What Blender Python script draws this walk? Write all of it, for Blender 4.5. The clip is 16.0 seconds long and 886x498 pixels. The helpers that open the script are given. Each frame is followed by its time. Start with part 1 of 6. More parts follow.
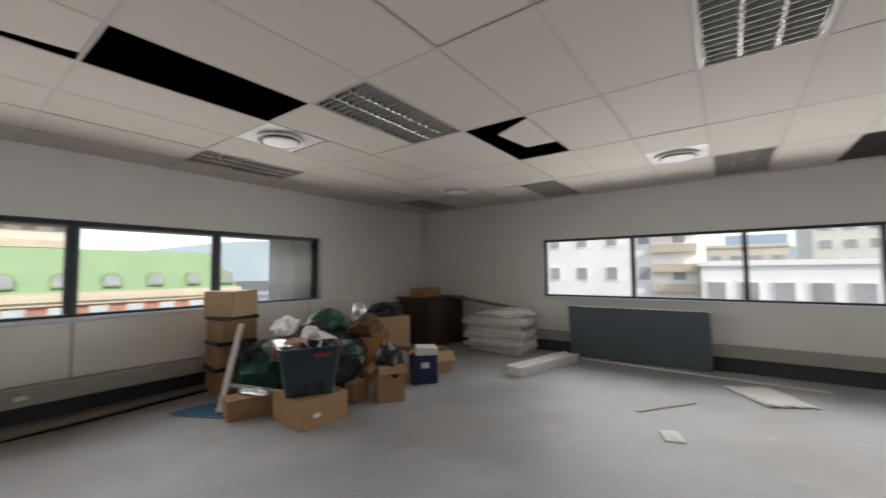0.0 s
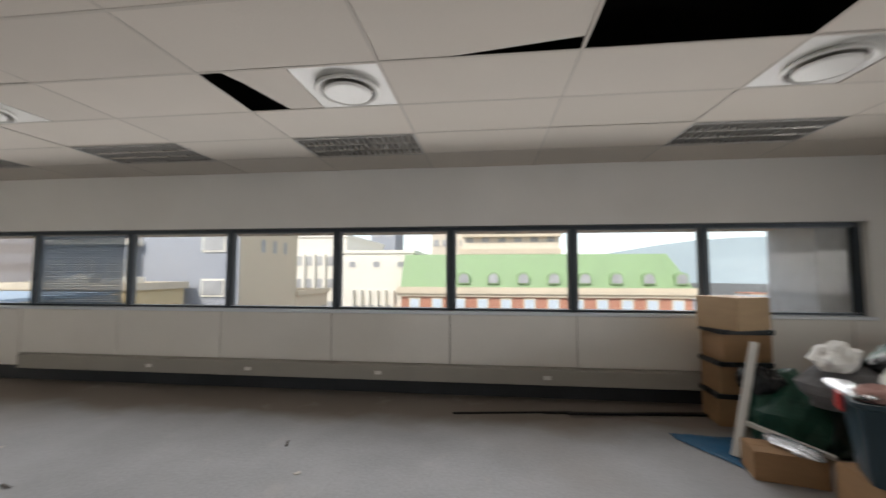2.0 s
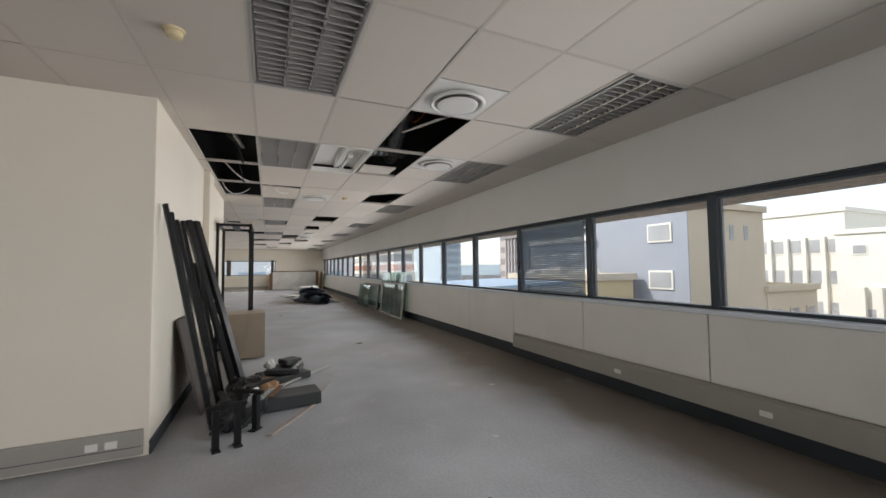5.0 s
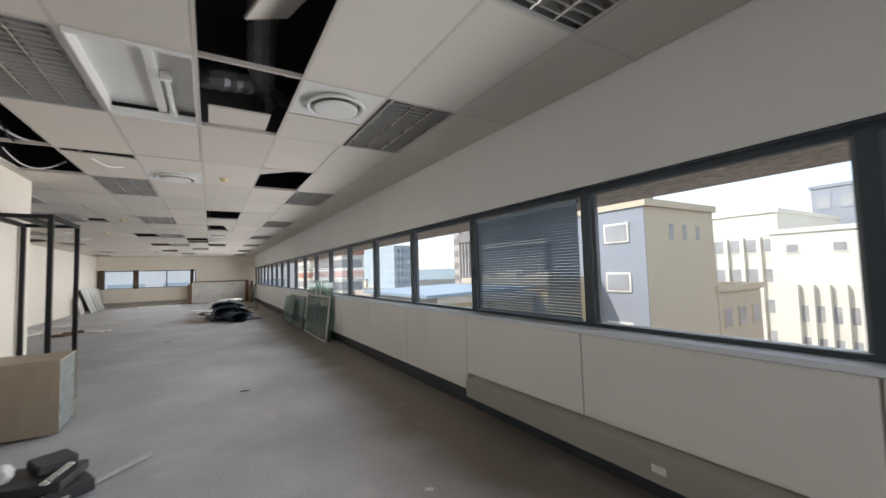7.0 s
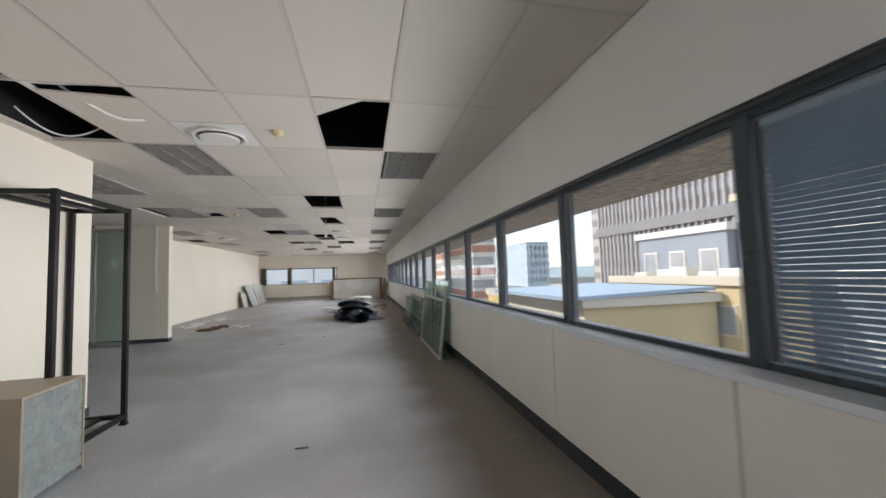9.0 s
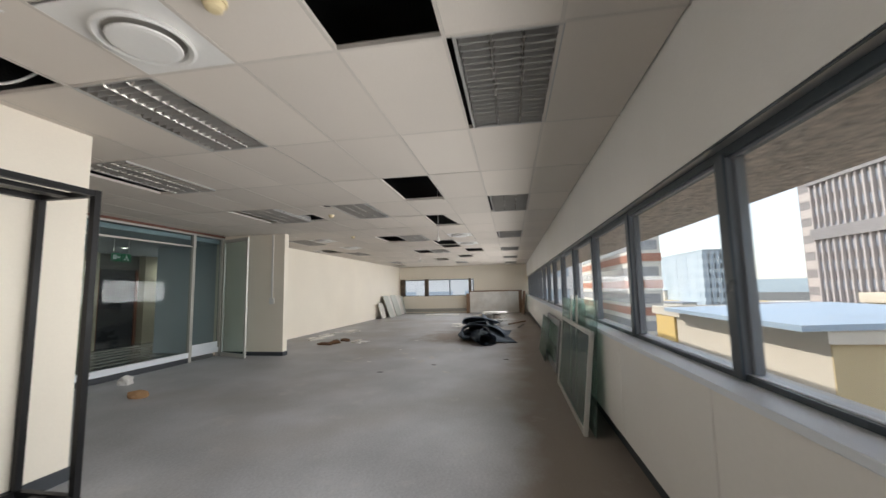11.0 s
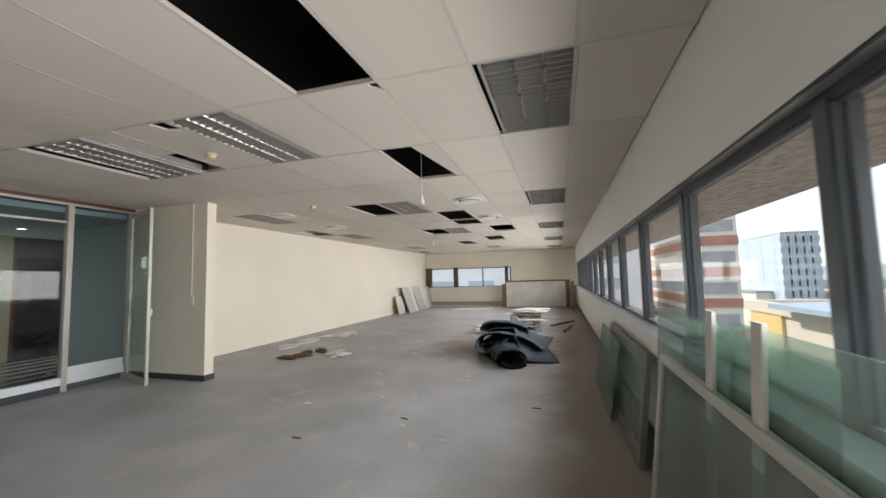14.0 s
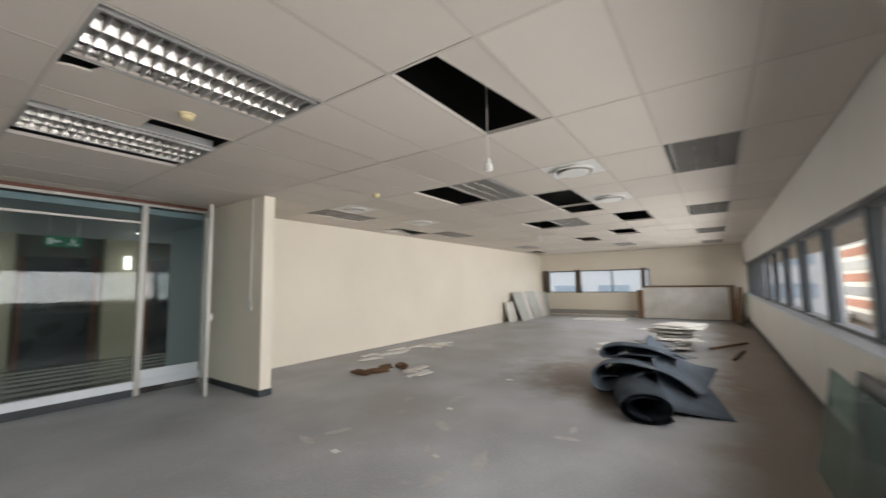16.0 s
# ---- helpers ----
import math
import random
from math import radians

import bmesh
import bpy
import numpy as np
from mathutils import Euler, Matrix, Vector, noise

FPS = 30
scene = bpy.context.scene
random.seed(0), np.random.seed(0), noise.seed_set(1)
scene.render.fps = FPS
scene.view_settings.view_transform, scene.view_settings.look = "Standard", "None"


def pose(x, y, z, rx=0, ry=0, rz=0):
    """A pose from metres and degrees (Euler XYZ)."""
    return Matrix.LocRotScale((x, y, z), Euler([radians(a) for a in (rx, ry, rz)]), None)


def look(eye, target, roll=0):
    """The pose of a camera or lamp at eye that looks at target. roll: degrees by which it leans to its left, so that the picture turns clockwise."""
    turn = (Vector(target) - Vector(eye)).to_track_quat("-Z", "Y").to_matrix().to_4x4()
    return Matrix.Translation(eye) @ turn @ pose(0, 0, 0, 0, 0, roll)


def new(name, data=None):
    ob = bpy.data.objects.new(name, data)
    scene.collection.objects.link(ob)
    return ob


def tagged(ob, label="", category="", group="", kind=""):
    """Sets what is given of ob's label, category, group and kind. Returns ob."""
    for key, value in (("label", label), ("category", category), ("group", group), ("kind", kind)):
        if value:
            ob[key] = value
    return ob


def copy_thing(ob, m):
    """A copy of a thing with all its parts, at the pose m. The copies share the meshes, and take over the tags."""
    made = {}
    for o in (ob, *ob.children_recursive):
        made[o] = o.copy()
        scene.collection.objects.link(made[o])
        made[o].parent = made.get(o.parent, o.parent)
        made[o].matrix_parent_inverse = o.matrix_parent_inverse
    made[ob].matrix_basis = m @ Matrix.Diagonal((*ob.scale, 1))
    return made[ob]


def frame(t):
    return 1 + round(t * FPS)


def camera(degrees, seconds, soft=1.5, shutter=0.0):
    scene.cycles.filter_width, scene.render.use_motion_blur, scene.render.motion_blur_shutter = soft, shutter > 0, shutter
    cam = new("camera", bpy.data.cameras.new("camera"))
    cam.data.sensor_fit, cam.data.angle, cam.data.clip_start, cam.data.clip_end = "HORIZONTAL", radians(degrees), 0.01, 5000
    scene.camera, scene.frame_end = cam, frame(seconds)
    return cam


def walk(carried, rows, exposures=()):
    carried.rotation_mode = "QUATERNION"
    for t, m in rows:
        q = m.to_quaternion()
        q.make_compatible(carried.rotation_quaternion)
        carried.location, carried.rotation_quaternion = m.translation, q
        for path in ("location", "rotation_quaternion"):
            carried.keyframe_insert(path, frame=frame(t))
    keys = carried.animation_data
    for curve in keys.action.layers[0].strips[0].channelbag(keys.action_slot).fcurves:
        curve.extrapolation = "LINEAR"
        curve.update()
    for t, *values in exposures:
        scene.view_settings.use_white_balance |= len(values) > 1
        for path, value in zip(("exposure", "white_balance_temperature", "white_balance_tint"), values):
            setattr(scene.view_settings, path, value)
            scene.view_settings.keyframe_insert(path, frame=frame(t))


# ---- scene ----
cam = camera(97.7, 16.0, soft=1.5, shutter=0.5)
PATH = [
    (0, (-0.227, -0.102, 1.427), (1.383, 1.078, 1.54), -0.5),
    (0.5, (-0.165, 0.08, 1.42), (1.114, 1.613, 1.544), -0.3),
    (1, (-0.174, 0.295, 1.415), (0.622, 2.126, 1.528), -0.3),
    (1.5, (-0.231, 0.527, 1.39), (0.057, 2.501, 1.524), 0.0),
    (1.7, (-0.238, 0.638, 1.403), (-0.187, 2.633, 1.539), 0.3),
    (2, (-0.248, 0.784, 1.424), (-0.474, 2.767, 1.55), 0.1),
    (2.5, (-0.376, 0.998, 1.366), (-1.128, 2.846, 1.503), 0.1),
    (3, (-0.482, 1.197, 1.333), (-1.689, 2.786, 1.476), 0.2),
    (3.5, (-0.756, 1.364, 1.348), (-2.292, 2.64, 1.46), -0.0),
    (4, (-0.977, 1.565, 1.37), (-2.739, 2.507, 1.461), 0.0),
    (4.2, (-1.071, 1.652, 1.345), (-2.904, 2.446, 1.436), 0.2),
    (6.3, (-2.459, 2.554, 1.403), (-4.237, 3.462, 1.522), -2.7),
    (6.5, (-2.68, 2.721, 1.393), (-4.436, 3.672, 1.512), -1.9),
    (7, (-3.11, 3.081, 1.408), (-4.821, 4.11, 1.524), -1.7),
    (7.5, (-3.603, 3.374, 1.387), (-5.315, 4.403, 1.503), -1.3),
    (8, (-4.127, 3.622, 1.396), (-5.956, 4.42, 1.533), -1.0),
    (8.5, (-4.654, 3.802, 1.388), (-6.559, 4.396, 1.517), -1.4),
    (9, (-5.194, 3.969, 1.38), (-7.149, 4.371, 1.505), -1.8),
    (9.5, (-5.761, 4.152, 1.385), (-7.744, 4.341, 1.565), -1.7),
    (10, (-6.297, 4.288, 1.396), (-8.289, 4.33, 1.568), -1.7),
    (10.2, (-6.52, 4.36, 1.385), (-8.508, 4.278, 1.587), -1.4),
    (12.5, (-9.113, 4.577, 1.404), (-11.049, 4.11, 1.587), -1.5),
    (13, (-9.678, 4.622, 1.403), (-11.61, 4.131, 1.566), -1.3),
    (13.5, (-10.209, 4.63, 1.433), (-12.137, 4.118, 1.588), -1.4),
    (14, (-10.741, 4.657, 1.446), (-12.652, 4.085, 1.597), -1.4),
    (14.5, (-11.262, 4.624, 1.451), (-13.173, 4.057, 1.618), -1.6),
    (15, (-11.755, 4.648, 1.465), (-13.635, 3.99, 1.656), -1.5),
    (15.5, (-12.169, 4.624, 1.462), (-13.999, 3.837, 1.638), -1),
    (16, (-12.46, 4.527, 1.45), (-14.092, 3.385, 1.63), -0.9),
]
walk(cam, [(t, look(eye, target, roll)) for t, eye, target, roll in PATH], ((0, 0.8, 6500, 10), (3.5, 0.76, 6450, 10), (6.5, 0.86, 6180, 10), (9.0, 0.88, 6180, 10), (10.0, 0.9, 6300, 10), (12.5, 0.88, 6500, 10), (14.5, 1.03, 6500, 10), (16.0, 0.92, 6500, 10)))
# ---- world and sun ----
world = bpy.data.worlds.new("sky")
scene.world = world
world.use_nodes = True
wn = world.node_tree
sky = wn.nodes.new("ShaderNodeTexSky")
sky.sky_type, sky.sun_disc = "NISHITA", False
sky.sun_elevation, sky.sun_rotation = radians(38.8), radians(202)
sky.air_density, sky.dust_density, sky.ozone_density = 1.0, 1.0, 1.0
haze = wn.nodes.new("ShaderNodeMix")
haze.data_type = "RGBA"
haze.inputs[0].default_value = 0.6
haze.inputs[7].default_value = (3.35, 3.4, 3.4, 1)
wn.links.new(sky.outputs[0], haze.inputs[6])
wn.links.new(haze.outputs[2], wn.nodes["Background"].inputs[0])
wn.nodes["Background"].inputs[1].default_value = 0.205
sun = new("sun", bpy.data.lights.new("sun", "SUN"))
sun.data.energy, sun.data.angle, sun.data.color = 2.1, radians(0.6), (1.0, 0.94, 0.85)
sun.matrix_world = look((0, 0, 40), (12, 30, 14))
scene.view_settings.exposure = 0.85


def window_lamp(name, eye, target, wide, high, watts, color=(1.0, 0.98, 0.965), spread=125):
    """An area lamp in a window's opening that stands in for the light of the sky."""
    lamp = new(name, bpy.data.lights.new(name, "AREA"))
    lamp.data.shape, lamp.data.size, lamp.data.size_y = "RECTANGLE", wide, high
    lamp.data.energy, lamp.data.color = watts, color
    lamp.data.spread = radians(spread)
    lamp.matrix_world = look(eye, target)
    return lamp


YLAMP = 5.4
for xm, watts, wide in ((-2.0, 53, 10.9), (-13.0, 73, 10.9), (-23.5, 82, 9.6)):
    window_lamp("window_light", (xm, YLAMP, 1.53), (xm, 0, 1.45), wide, 0.78, watts)
window_lamp("window_light_east", (6.58, -0.85, 1.46), (0, -0.85, 1.35), 6.4, 0.85, 50)
window_lamp("window_light_west", (-29.92, 0.25, 1.48), (-20, 0.13, 1.4), 3.6, 0.8, 8)


# ---- materials ----
def mat(name, color, rough=0.6, metal=0.0, var=0.12, scale=3.0, fine=60.0, bump=0.02, spec=0.4, stain=None, stain_amt=0.0, stretch=(1, 1, 1), island=0.0):
    """Principled surface with variation at two scales, fine relief and an optional stain colour."""
    m = bpy.data.materials.new(name)
    m.use_nodes = True
    nt = m.node_tree
    b = nt.nodes["Principled BSDF"]
    b.inputs["Metallic"].default_value = metal
    b.inputs["Specular IOR Level"].default_value = spec
    tc = nt.nodes.new("ShaderNodeTexCoord")
    mp = nt.nodes.new("ShaderNodeMapping")
    mp.inputs["Scale"].default_value = stretch
    geo = nt.nodes.new("ShaderNodeNewGeometry")
    nt.links.new(geo.outputs["Position"], mp.inputs[0])
    n1, n2 = nt.nodes.new("ShaderNodeTexNoise"), nt.nodes.new("ShaderNodeTexNoise")
    n1.inputs["Scale"].default_value, n1.inputs["Detail"].default_value = scale, 5
    n2.inputs["Scale"].default_value, n2.inputs["Detail"].default_value = fine, 3
    for n in (n1, n2):
        nt.links.new(mp.outputs[0], n.inputs["Vector"])
    mix = nt.nodes.new("ShaderNodeMath")
    mix.operation = "ADD"
    a = nt.nodes.new("ShaderNodeMath")
    a.operation = "MULTIPLY"
    a.inputs[1].default_value = 0.5
    nt.links.new(n2.outputs[0], a.inputs[0])
    nt.links.new(n1.outputs[0], mix.inputs[0])
    nt.links.new(a.outputs[0], mix.inputs[1])
    ramp = nt.nodes.new("ShaderNodeMapRange")
    ramp.inputs["From Min"].default_value, ramp.inputs["From Max"].default_value = 0.45, 1.05
    ramp.inputs["To Min"].default_value, ramp.inputs["To Max"].default_value = 1 - var, 1 + var
    nt.links.new(mix.outputs[0], ramp.inputs[0])
    val = ramp.outputs[0]
    if island:
        ir = nt.nodes.new("ShaderNodeMapRange")
        ir.inputs["To Min"].default_value, ir.inputs["To Max"].default_value = 1 - island, 1 + island
        nt.links.new(geo.outputs["Random Per Island"], ir.inputs[0])
        mu = nt.nodes.new("ShaderNodeMath")
        mu.operation = "MULTIPLY"
        nt.links.new(val, mu.inputs[0])
        nt.links.new(ir.outputs[0], mu.inputs[1])
        val = mu.outputs[0]
    mul = nt.nodes.new("ShaderNodeVectorMath")
    mul.operation = "SCALE"
    mul.inputs[0].default_value = color
    nt.links.new(val, mul.inputs["Scale"])
    out = mul.outputs[0]
    if stain:
        n3 = nt.nodes.new("ShaderNodeTexNoise")
        n3.inputs["Scale"].default_value, n3.inputs["Detail"].default_value = scale * 0.35, 7
        nt.links.new(mp.outputs[0], n3.inputs["Vector"])
        r3 = nt.nodes.new("ShaderNodeMapRange")
        r3.inputs["From Min"].default_value, r3.inputs["From Max"].default_value = 0.5, 0.72
        r3.inputs["To Max"].default_value = stain_amt
        nt.links.new(n3.outputs[0], r3.inputs[0])
        mx = nt.nodes.new("ShaderNodeMix")
        mx.data_type = "RGBA"
        nt.links.new(r3.outputs[0], mx.inputs[0])
        nt.links.new(out, mx.inputs[6])
        mx.inputs[7].default_value = (*stain, 1)
        out = mx.outputs[2]
    nt.links.new(out, b.inputs["Base Color"])
    rr = nt.nodes.new("ShaderNodeMapRange")
    rr.inputs["From Min"].default_value, rr.inputs["From Max"].default_value = 0.3, 0.7
    rr.inputs["To Min"].default_value, rr.inputs["To Max"].default_value = max(0.02, rough - 0.08), min(1, rough + 0.08)
    nt.links.new(n1.outputs[0], rr.inputs[0])
    nt.links.new(rr.outputs[0], b.inputs["Roughness"])
    if bump:
        bp = nt.nodes.new("ShaderNodeBump")
        bp.inputs["Strength"].default_value, bp.inputs["Distance"].default_value = 0.5, bump
        nt.links.new(n2.outputs[0], bp.inputs["Height"])
        nt.links.new(bp.outputs[0], b.inputs["Normal"])
    return m


def glass_mat(name, tint=(1, 1, 1), gloss=0.06, dusty=0.0):
    """Thin glass: mostly clear, with a mirror layer that grows at grazing angles and a little dust."""
    m = bpy.data.materials.new(name)
    m.use_nodes = True
    nt = m.node_tree
    nt.nodes.remove(nt.nodes["Principled BSDF"])
    tr, gl, mx, lw = (nt.nodes.new(k) for k in ("ShaderNodeBsdfTransparent", "ShaderNodeBsdfGlossy", "ShaderNodeMixShader", "ShaderNodeLayerWeight"))
    tr.inputs[0].default_value = (*tint, 1)
    gl.inputs["Roughness"].default_value = 0.02
    pw, sc = nt.nodes.new("ShaderNodeMath"), nt.nodes.new("ShaderNodeMath")
    pw.operation, pw.inputs[1].default_value = "POWER", 4.0
    sc.operation, sc.inputs[1].default_value, sc.inputs[2].default_value = "MULTIPLY_ADD", 0.22, gloss * 0.5
    nt.links.new(lw.outputs["Facing"], pw.inputs[0])
    nt.links.new(pw.outputs[0], sc.inputs[0])
    nt.links.new(sc.outputs[0], mx.inputs[0])
    nt.links.new(tr.outputs[0], mx.inputs[1])
    nt.links.new(gl.outputs[0], mx.inputs[2])
    out = mx.outputs[0]
    if dusty:
        df, m2, nz, rg = (nt.nodes.new(k) for k in ("ShaderNodeBsdfDiffuse", "ShaderNodeMixShader", "ShaderNodeTexNoise", "ShaderNodeMapRange"))
        df.inputs[0].default_value = (0.55, 0.6, 0.58, 1)
        nz.inputs["Scale"].default_value = 6
        rg.inputs["To Min"].default_value, rg.inputs["To Max"].default_value = dusty * 0.5, dusty * 1.5
        nt.links.new(nz.outputs[0], rg.inputs[0])
        nt.links.new(rg.outputs[0], m2.inputs[0])
        nt.links.new(out, m2.inputs[1])
        nt.links.new(df.outputs[0], m2.inputs[2])
        out = m2.outputs[0]
    nt.links.new(out, nt.nodes["Material Output"].inputs[0])
    return m


def glow_mat(name, color, power):
    m = bpy.data.materials.new(name)
    m.use_nodes = True
    b = m.node_tree.nodes["Principled BSDF"]
    b.inputs["Base Color"].default_value = (*color, 1)
    b.inputs["Emission Color"].default_value = (*color, 1)
    b.inputs["Emission Strength"].default_value = power
    return m


def floor_mat(name, color, rough=0.6, **kw):
    """Screed with a dirty brown band of old adhesive along the window wall and pale scuffs."""
    m = mat(name, color, rough, **kw)
    nt = m.node_tree
    b = nt.nodes["Principled BSDF"]
    old = b.inputs["Base Color"].links[0].from_socket
    geo, sep, nz, nz2 = (nt.nodes.new(k) for k in ("ShaderNodeNewGeometry", "ShaderNodeSeparateXYZ", "ShaderNodeTexNoise", "ShaderNodeTexNoise"))
    nt.links.new(geo.outputs["Position"], sep.inputs[0])
    nz.inputs["Scale"].default_value, nz.inputs["Detail"].default_value = 1.3, 6
    nz2.inputs["Scale"].default_value, nz2.inputs["Detail"].default_value = 2.6, 8
    for n in (nz, nz2):
        nt.links.new(geo.outputs["Position"], n.inputs["Vector"])
    ad = nt.nodes.new("ShaderNodeMath")
    ad.operation, ad.inputs[1].default_value = "MULTIPLY_ADD", 1.1
    nt.links.new(nz.outputs[0], ad.inputs[0])
    nt.links.new(sep.outputs["Y"], ad.inputs[2])
    rg = nt.nodes.new("ShaderNodeMapRange")
    rg.inputs["From Min"].default_value, rg.inputs["From Max"].default_value, rg.inputs["To Max"].default_value = 4.95, 5.3, 0.8
    nt.links.new(ad.outputs[0], rg.inputs[0])
    mx = nt.nodes.new("ShaderNodeMix")
    mx.data_type = "RGBA"
    nt.links.new(rg.outputs[0], mx.inputs[0])
    nt.links.new(old, mx.inputs[6])
    mx.inputs[7].default_value = (0.25, 0.205, 0.165, 1)
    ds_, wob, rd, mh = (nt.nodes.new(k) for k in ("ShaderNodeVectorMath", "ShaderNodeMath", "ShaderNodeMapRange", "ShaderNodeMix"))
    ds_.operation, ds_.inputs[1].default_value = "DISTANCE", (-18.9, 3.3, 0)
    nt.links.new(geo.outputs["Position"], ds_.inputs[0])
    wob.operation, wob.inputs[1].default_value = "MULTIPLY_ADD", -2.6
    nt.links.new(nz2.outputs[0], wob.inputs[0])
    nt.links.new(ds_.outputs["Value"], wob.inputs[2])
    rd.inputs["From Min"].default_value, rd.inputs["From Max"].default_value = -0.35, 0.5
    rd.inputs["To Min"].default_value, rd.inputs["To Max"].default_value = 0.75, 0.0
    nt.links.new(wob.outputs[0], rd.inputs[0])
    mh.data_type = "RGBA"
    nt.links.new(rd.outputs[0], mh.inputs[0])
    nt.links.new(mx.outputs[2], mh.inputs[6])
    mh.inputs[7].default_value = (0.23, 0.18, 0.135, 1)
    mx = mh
    r2 = nt.nodes.new("ShaderNodeMapRange")
    r2.inputs["From Min"].default_value, r2.inputs["From Max"].default_value, r2.inputs["To Max"].default_value = 0.62, 0.75, 0.35
    nt.links.new(nz2.outputs[0], r2.inputs[0])
    m2 = nt.nodes.new("ShaderNodeMix")
    m2.data_type = "RGBA"
    nt.links.new(r2.outputs[0], m2.inputs[0])
    nt.links.new(mx.outputs[2], m2.inputs[6])
    m2.inputs[7].default_value = (0.58, 0.56, 0.53, 1)
    nt.links.new(m2.outputs[2], b.inputs["Base Color"])
    return m


M_WALL = mat("wall_paint", (0.83, 0.82, 0.795), 0.55, var=0.04, scale=1.2, fine=90, bump=0.002, stain=(0.6, 0.57, 0.5), stain_amt=0.25)
M_CREAM = mat("cream_paint", (0.84, 0.78, 0.67), 0.55, var=0.04, scale=0.9, fine=80, bump=0.002, stain=(0.66, 0.58, 0.46), stain_amt=0.2)
M_PANEL = mat("panel_laminate", (0.83, 0.81, 0.77), 0.4, var=0.04, scale=1.5, fine=40, bump=0.001, stain=(0.56, 0.53, 0.47), stain_amt=0.25)
M_TILE = mat("ceiling_board", (0.68, 0.625, 0.56), 0.8, var=0.05, scale=0.8, fine=120, bump=0.003, island=0.05, stain=(0.64, 0.57, 0.48), stain_amt=0.3)
M_TEE = mat("white_tee_metal", (0.6, 0.555, 0.5), 0.8, var=0.03, bump=0, spec=0.15)
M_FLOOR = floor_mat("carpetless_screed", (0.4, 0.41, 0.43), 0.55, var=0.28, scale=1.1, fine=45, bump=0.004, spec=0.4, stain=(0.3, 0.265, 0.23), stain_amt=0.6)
M_FRAME = mat("bronze_aluminium", (0.06, 0.075, 0.09), 0.35, metal=0.3, var=0.1, bump=0)
# frame grey, lifted so mullion sides carry the daylight from outside in their colour
M_MULLION = mat("daylit_grey_aluminium", (0.2, 0.215, 0.24), 0.4, metal=0.3, var=0.08, bump=0)
M_RED0 = mat("faded_red_plastic", (0.45, 0.2, 0.16), 0.5, var=0.1, bump=0)
M_SATIN = mat("satin_aluminium", (0.5, 0.49, 0.47), 0.35, metal=0.8, var=0.06, bump=0)
M_SILL = mat("white_sill", (0.78, 0.82, 0.87), 0.4, var=0.05, bump=0)
M_TRUNK = mat("grey_trunking", (0.36, 0.345, 0.31), 0.5, var=0.06, bump=0)
M_SKIRT = mat("dark_skirting", (0.045, 0.052, 0.06), 0.5, var=0.2, bump=0)
# near-black that puts the ceiling void's shade into slab, upper core wall and slots
M_VOIDSHADE = mat("void_shade", (0.03, 0.03, 0.03), 0.9, var=0.3)
M_CONC = mat("pebbledash", (0.58, 0.5, 0.42), 0.9, var=0.5, scale=16, fine=38, bump=0.06)
# paler than the fascia concrete: the light on the pier is in this colour
M_PIER = mat("lit_concrete", (0.62, 0.63, 0.64), 0.9, var=0.15, scale=8, fine=45, bump=0.01)
# the dust share here also serves as a pale veil over the city view
M_GLASS = glass_mat("window_glass", gloss=0.03, dusty=0.05)
M_GREENGLASS = glass_mat("green_edge_glass", (0.74, 0.85, 0.81), 0.12, 0.17)
M_FROST = glass_mat("dusty_green_glass", (0.55, 0.67, 0.63), 0.12, 0.2)
M_DARKGLASS = glass_mat("dark_green_glass", (0.5, 0.64, 0.6), 0.16, 0.14)
M_GUN = mat("gunmetal_grey", (0.17, 0.17, 0.175), 0.45, metal=0.2, var=0.1, bump=0)
M_OFFICEGLASS = glass_mat("office_glass", (0.78, 0.84, 0.84), 0.045)
M_ALU = mat("silver_aluminium", (0.52, 0.51, 0.48), 0.45, metal=0.4, var=0.06, bump=0)
M_REFLECT = mat("lamp_reflector", (0.42, 0.42, 0.41), 0.4, metal=0.3, var=0.04, bump=0)
M_MIRROR = mat("bright_reflector", (0.5, 0.48, 0.45), 0.27, metal=1.0, var=0.04, bump=0)
M_LOUVRE = mat("lamp_louvre", (0.42, 0.41, 0.39), 0.45, metal=0.15, var=0.08, bump=0)
M_TUBE = mat("unlit_tube", (0.82, 0.82, 0.8), 0.25, var=0.03, bump=0)
M_WHITE = mat("white_plastic", (0.78, 0.77, 0.74), 0.4, var=0.04, bump=0)
M_YELLOWED = mat("yellowed_plastic", (0.72, 0.6, 0.36), 0.4, var=0.06, bump=0)
M_BLACK = mat("black_plastic", (0.01, 0.011, 0.012), 0.45, var=0.2, bump=0.001)
M_BLACKMETAL = mat("black_paint", (0.008, 0.008, 0.009), 0.45, var=0.2, bump=0, spec=0.3)
M_CARTON = mat("cardboard", (0.38, 0.23, 0.12), 0.75, var=0.12, scale=4, fine=50, bump=0.002, stretch=(1, 1, 4))
M_CARTON2 = mat("pale_cardboard", (0.47, 0.33, 0.2), 0.75, var=0.1, scale=4, fine=50, bump=0.002, stretch=(1, 1, 4))
M_WOODBOARD = mat("oak_laminate", (0.34, 0.28, 0.21), 0.5, var=0.14, scale=5, fine=60, bump=0.001, stretch=(1, 1, 0.15))
M_CARPET = mat("charcoal_carpet", (0.125, 0.15, 0.18), 0.95, var=0.25, scale=4, fine=150, bump=0.008, spec=0.1)
M_UNDERLAY = mat("grey_felt", (0.22, 0.23, 0.25), 0.9, var=0.2, scale=6, fine=120, bump=0.008)


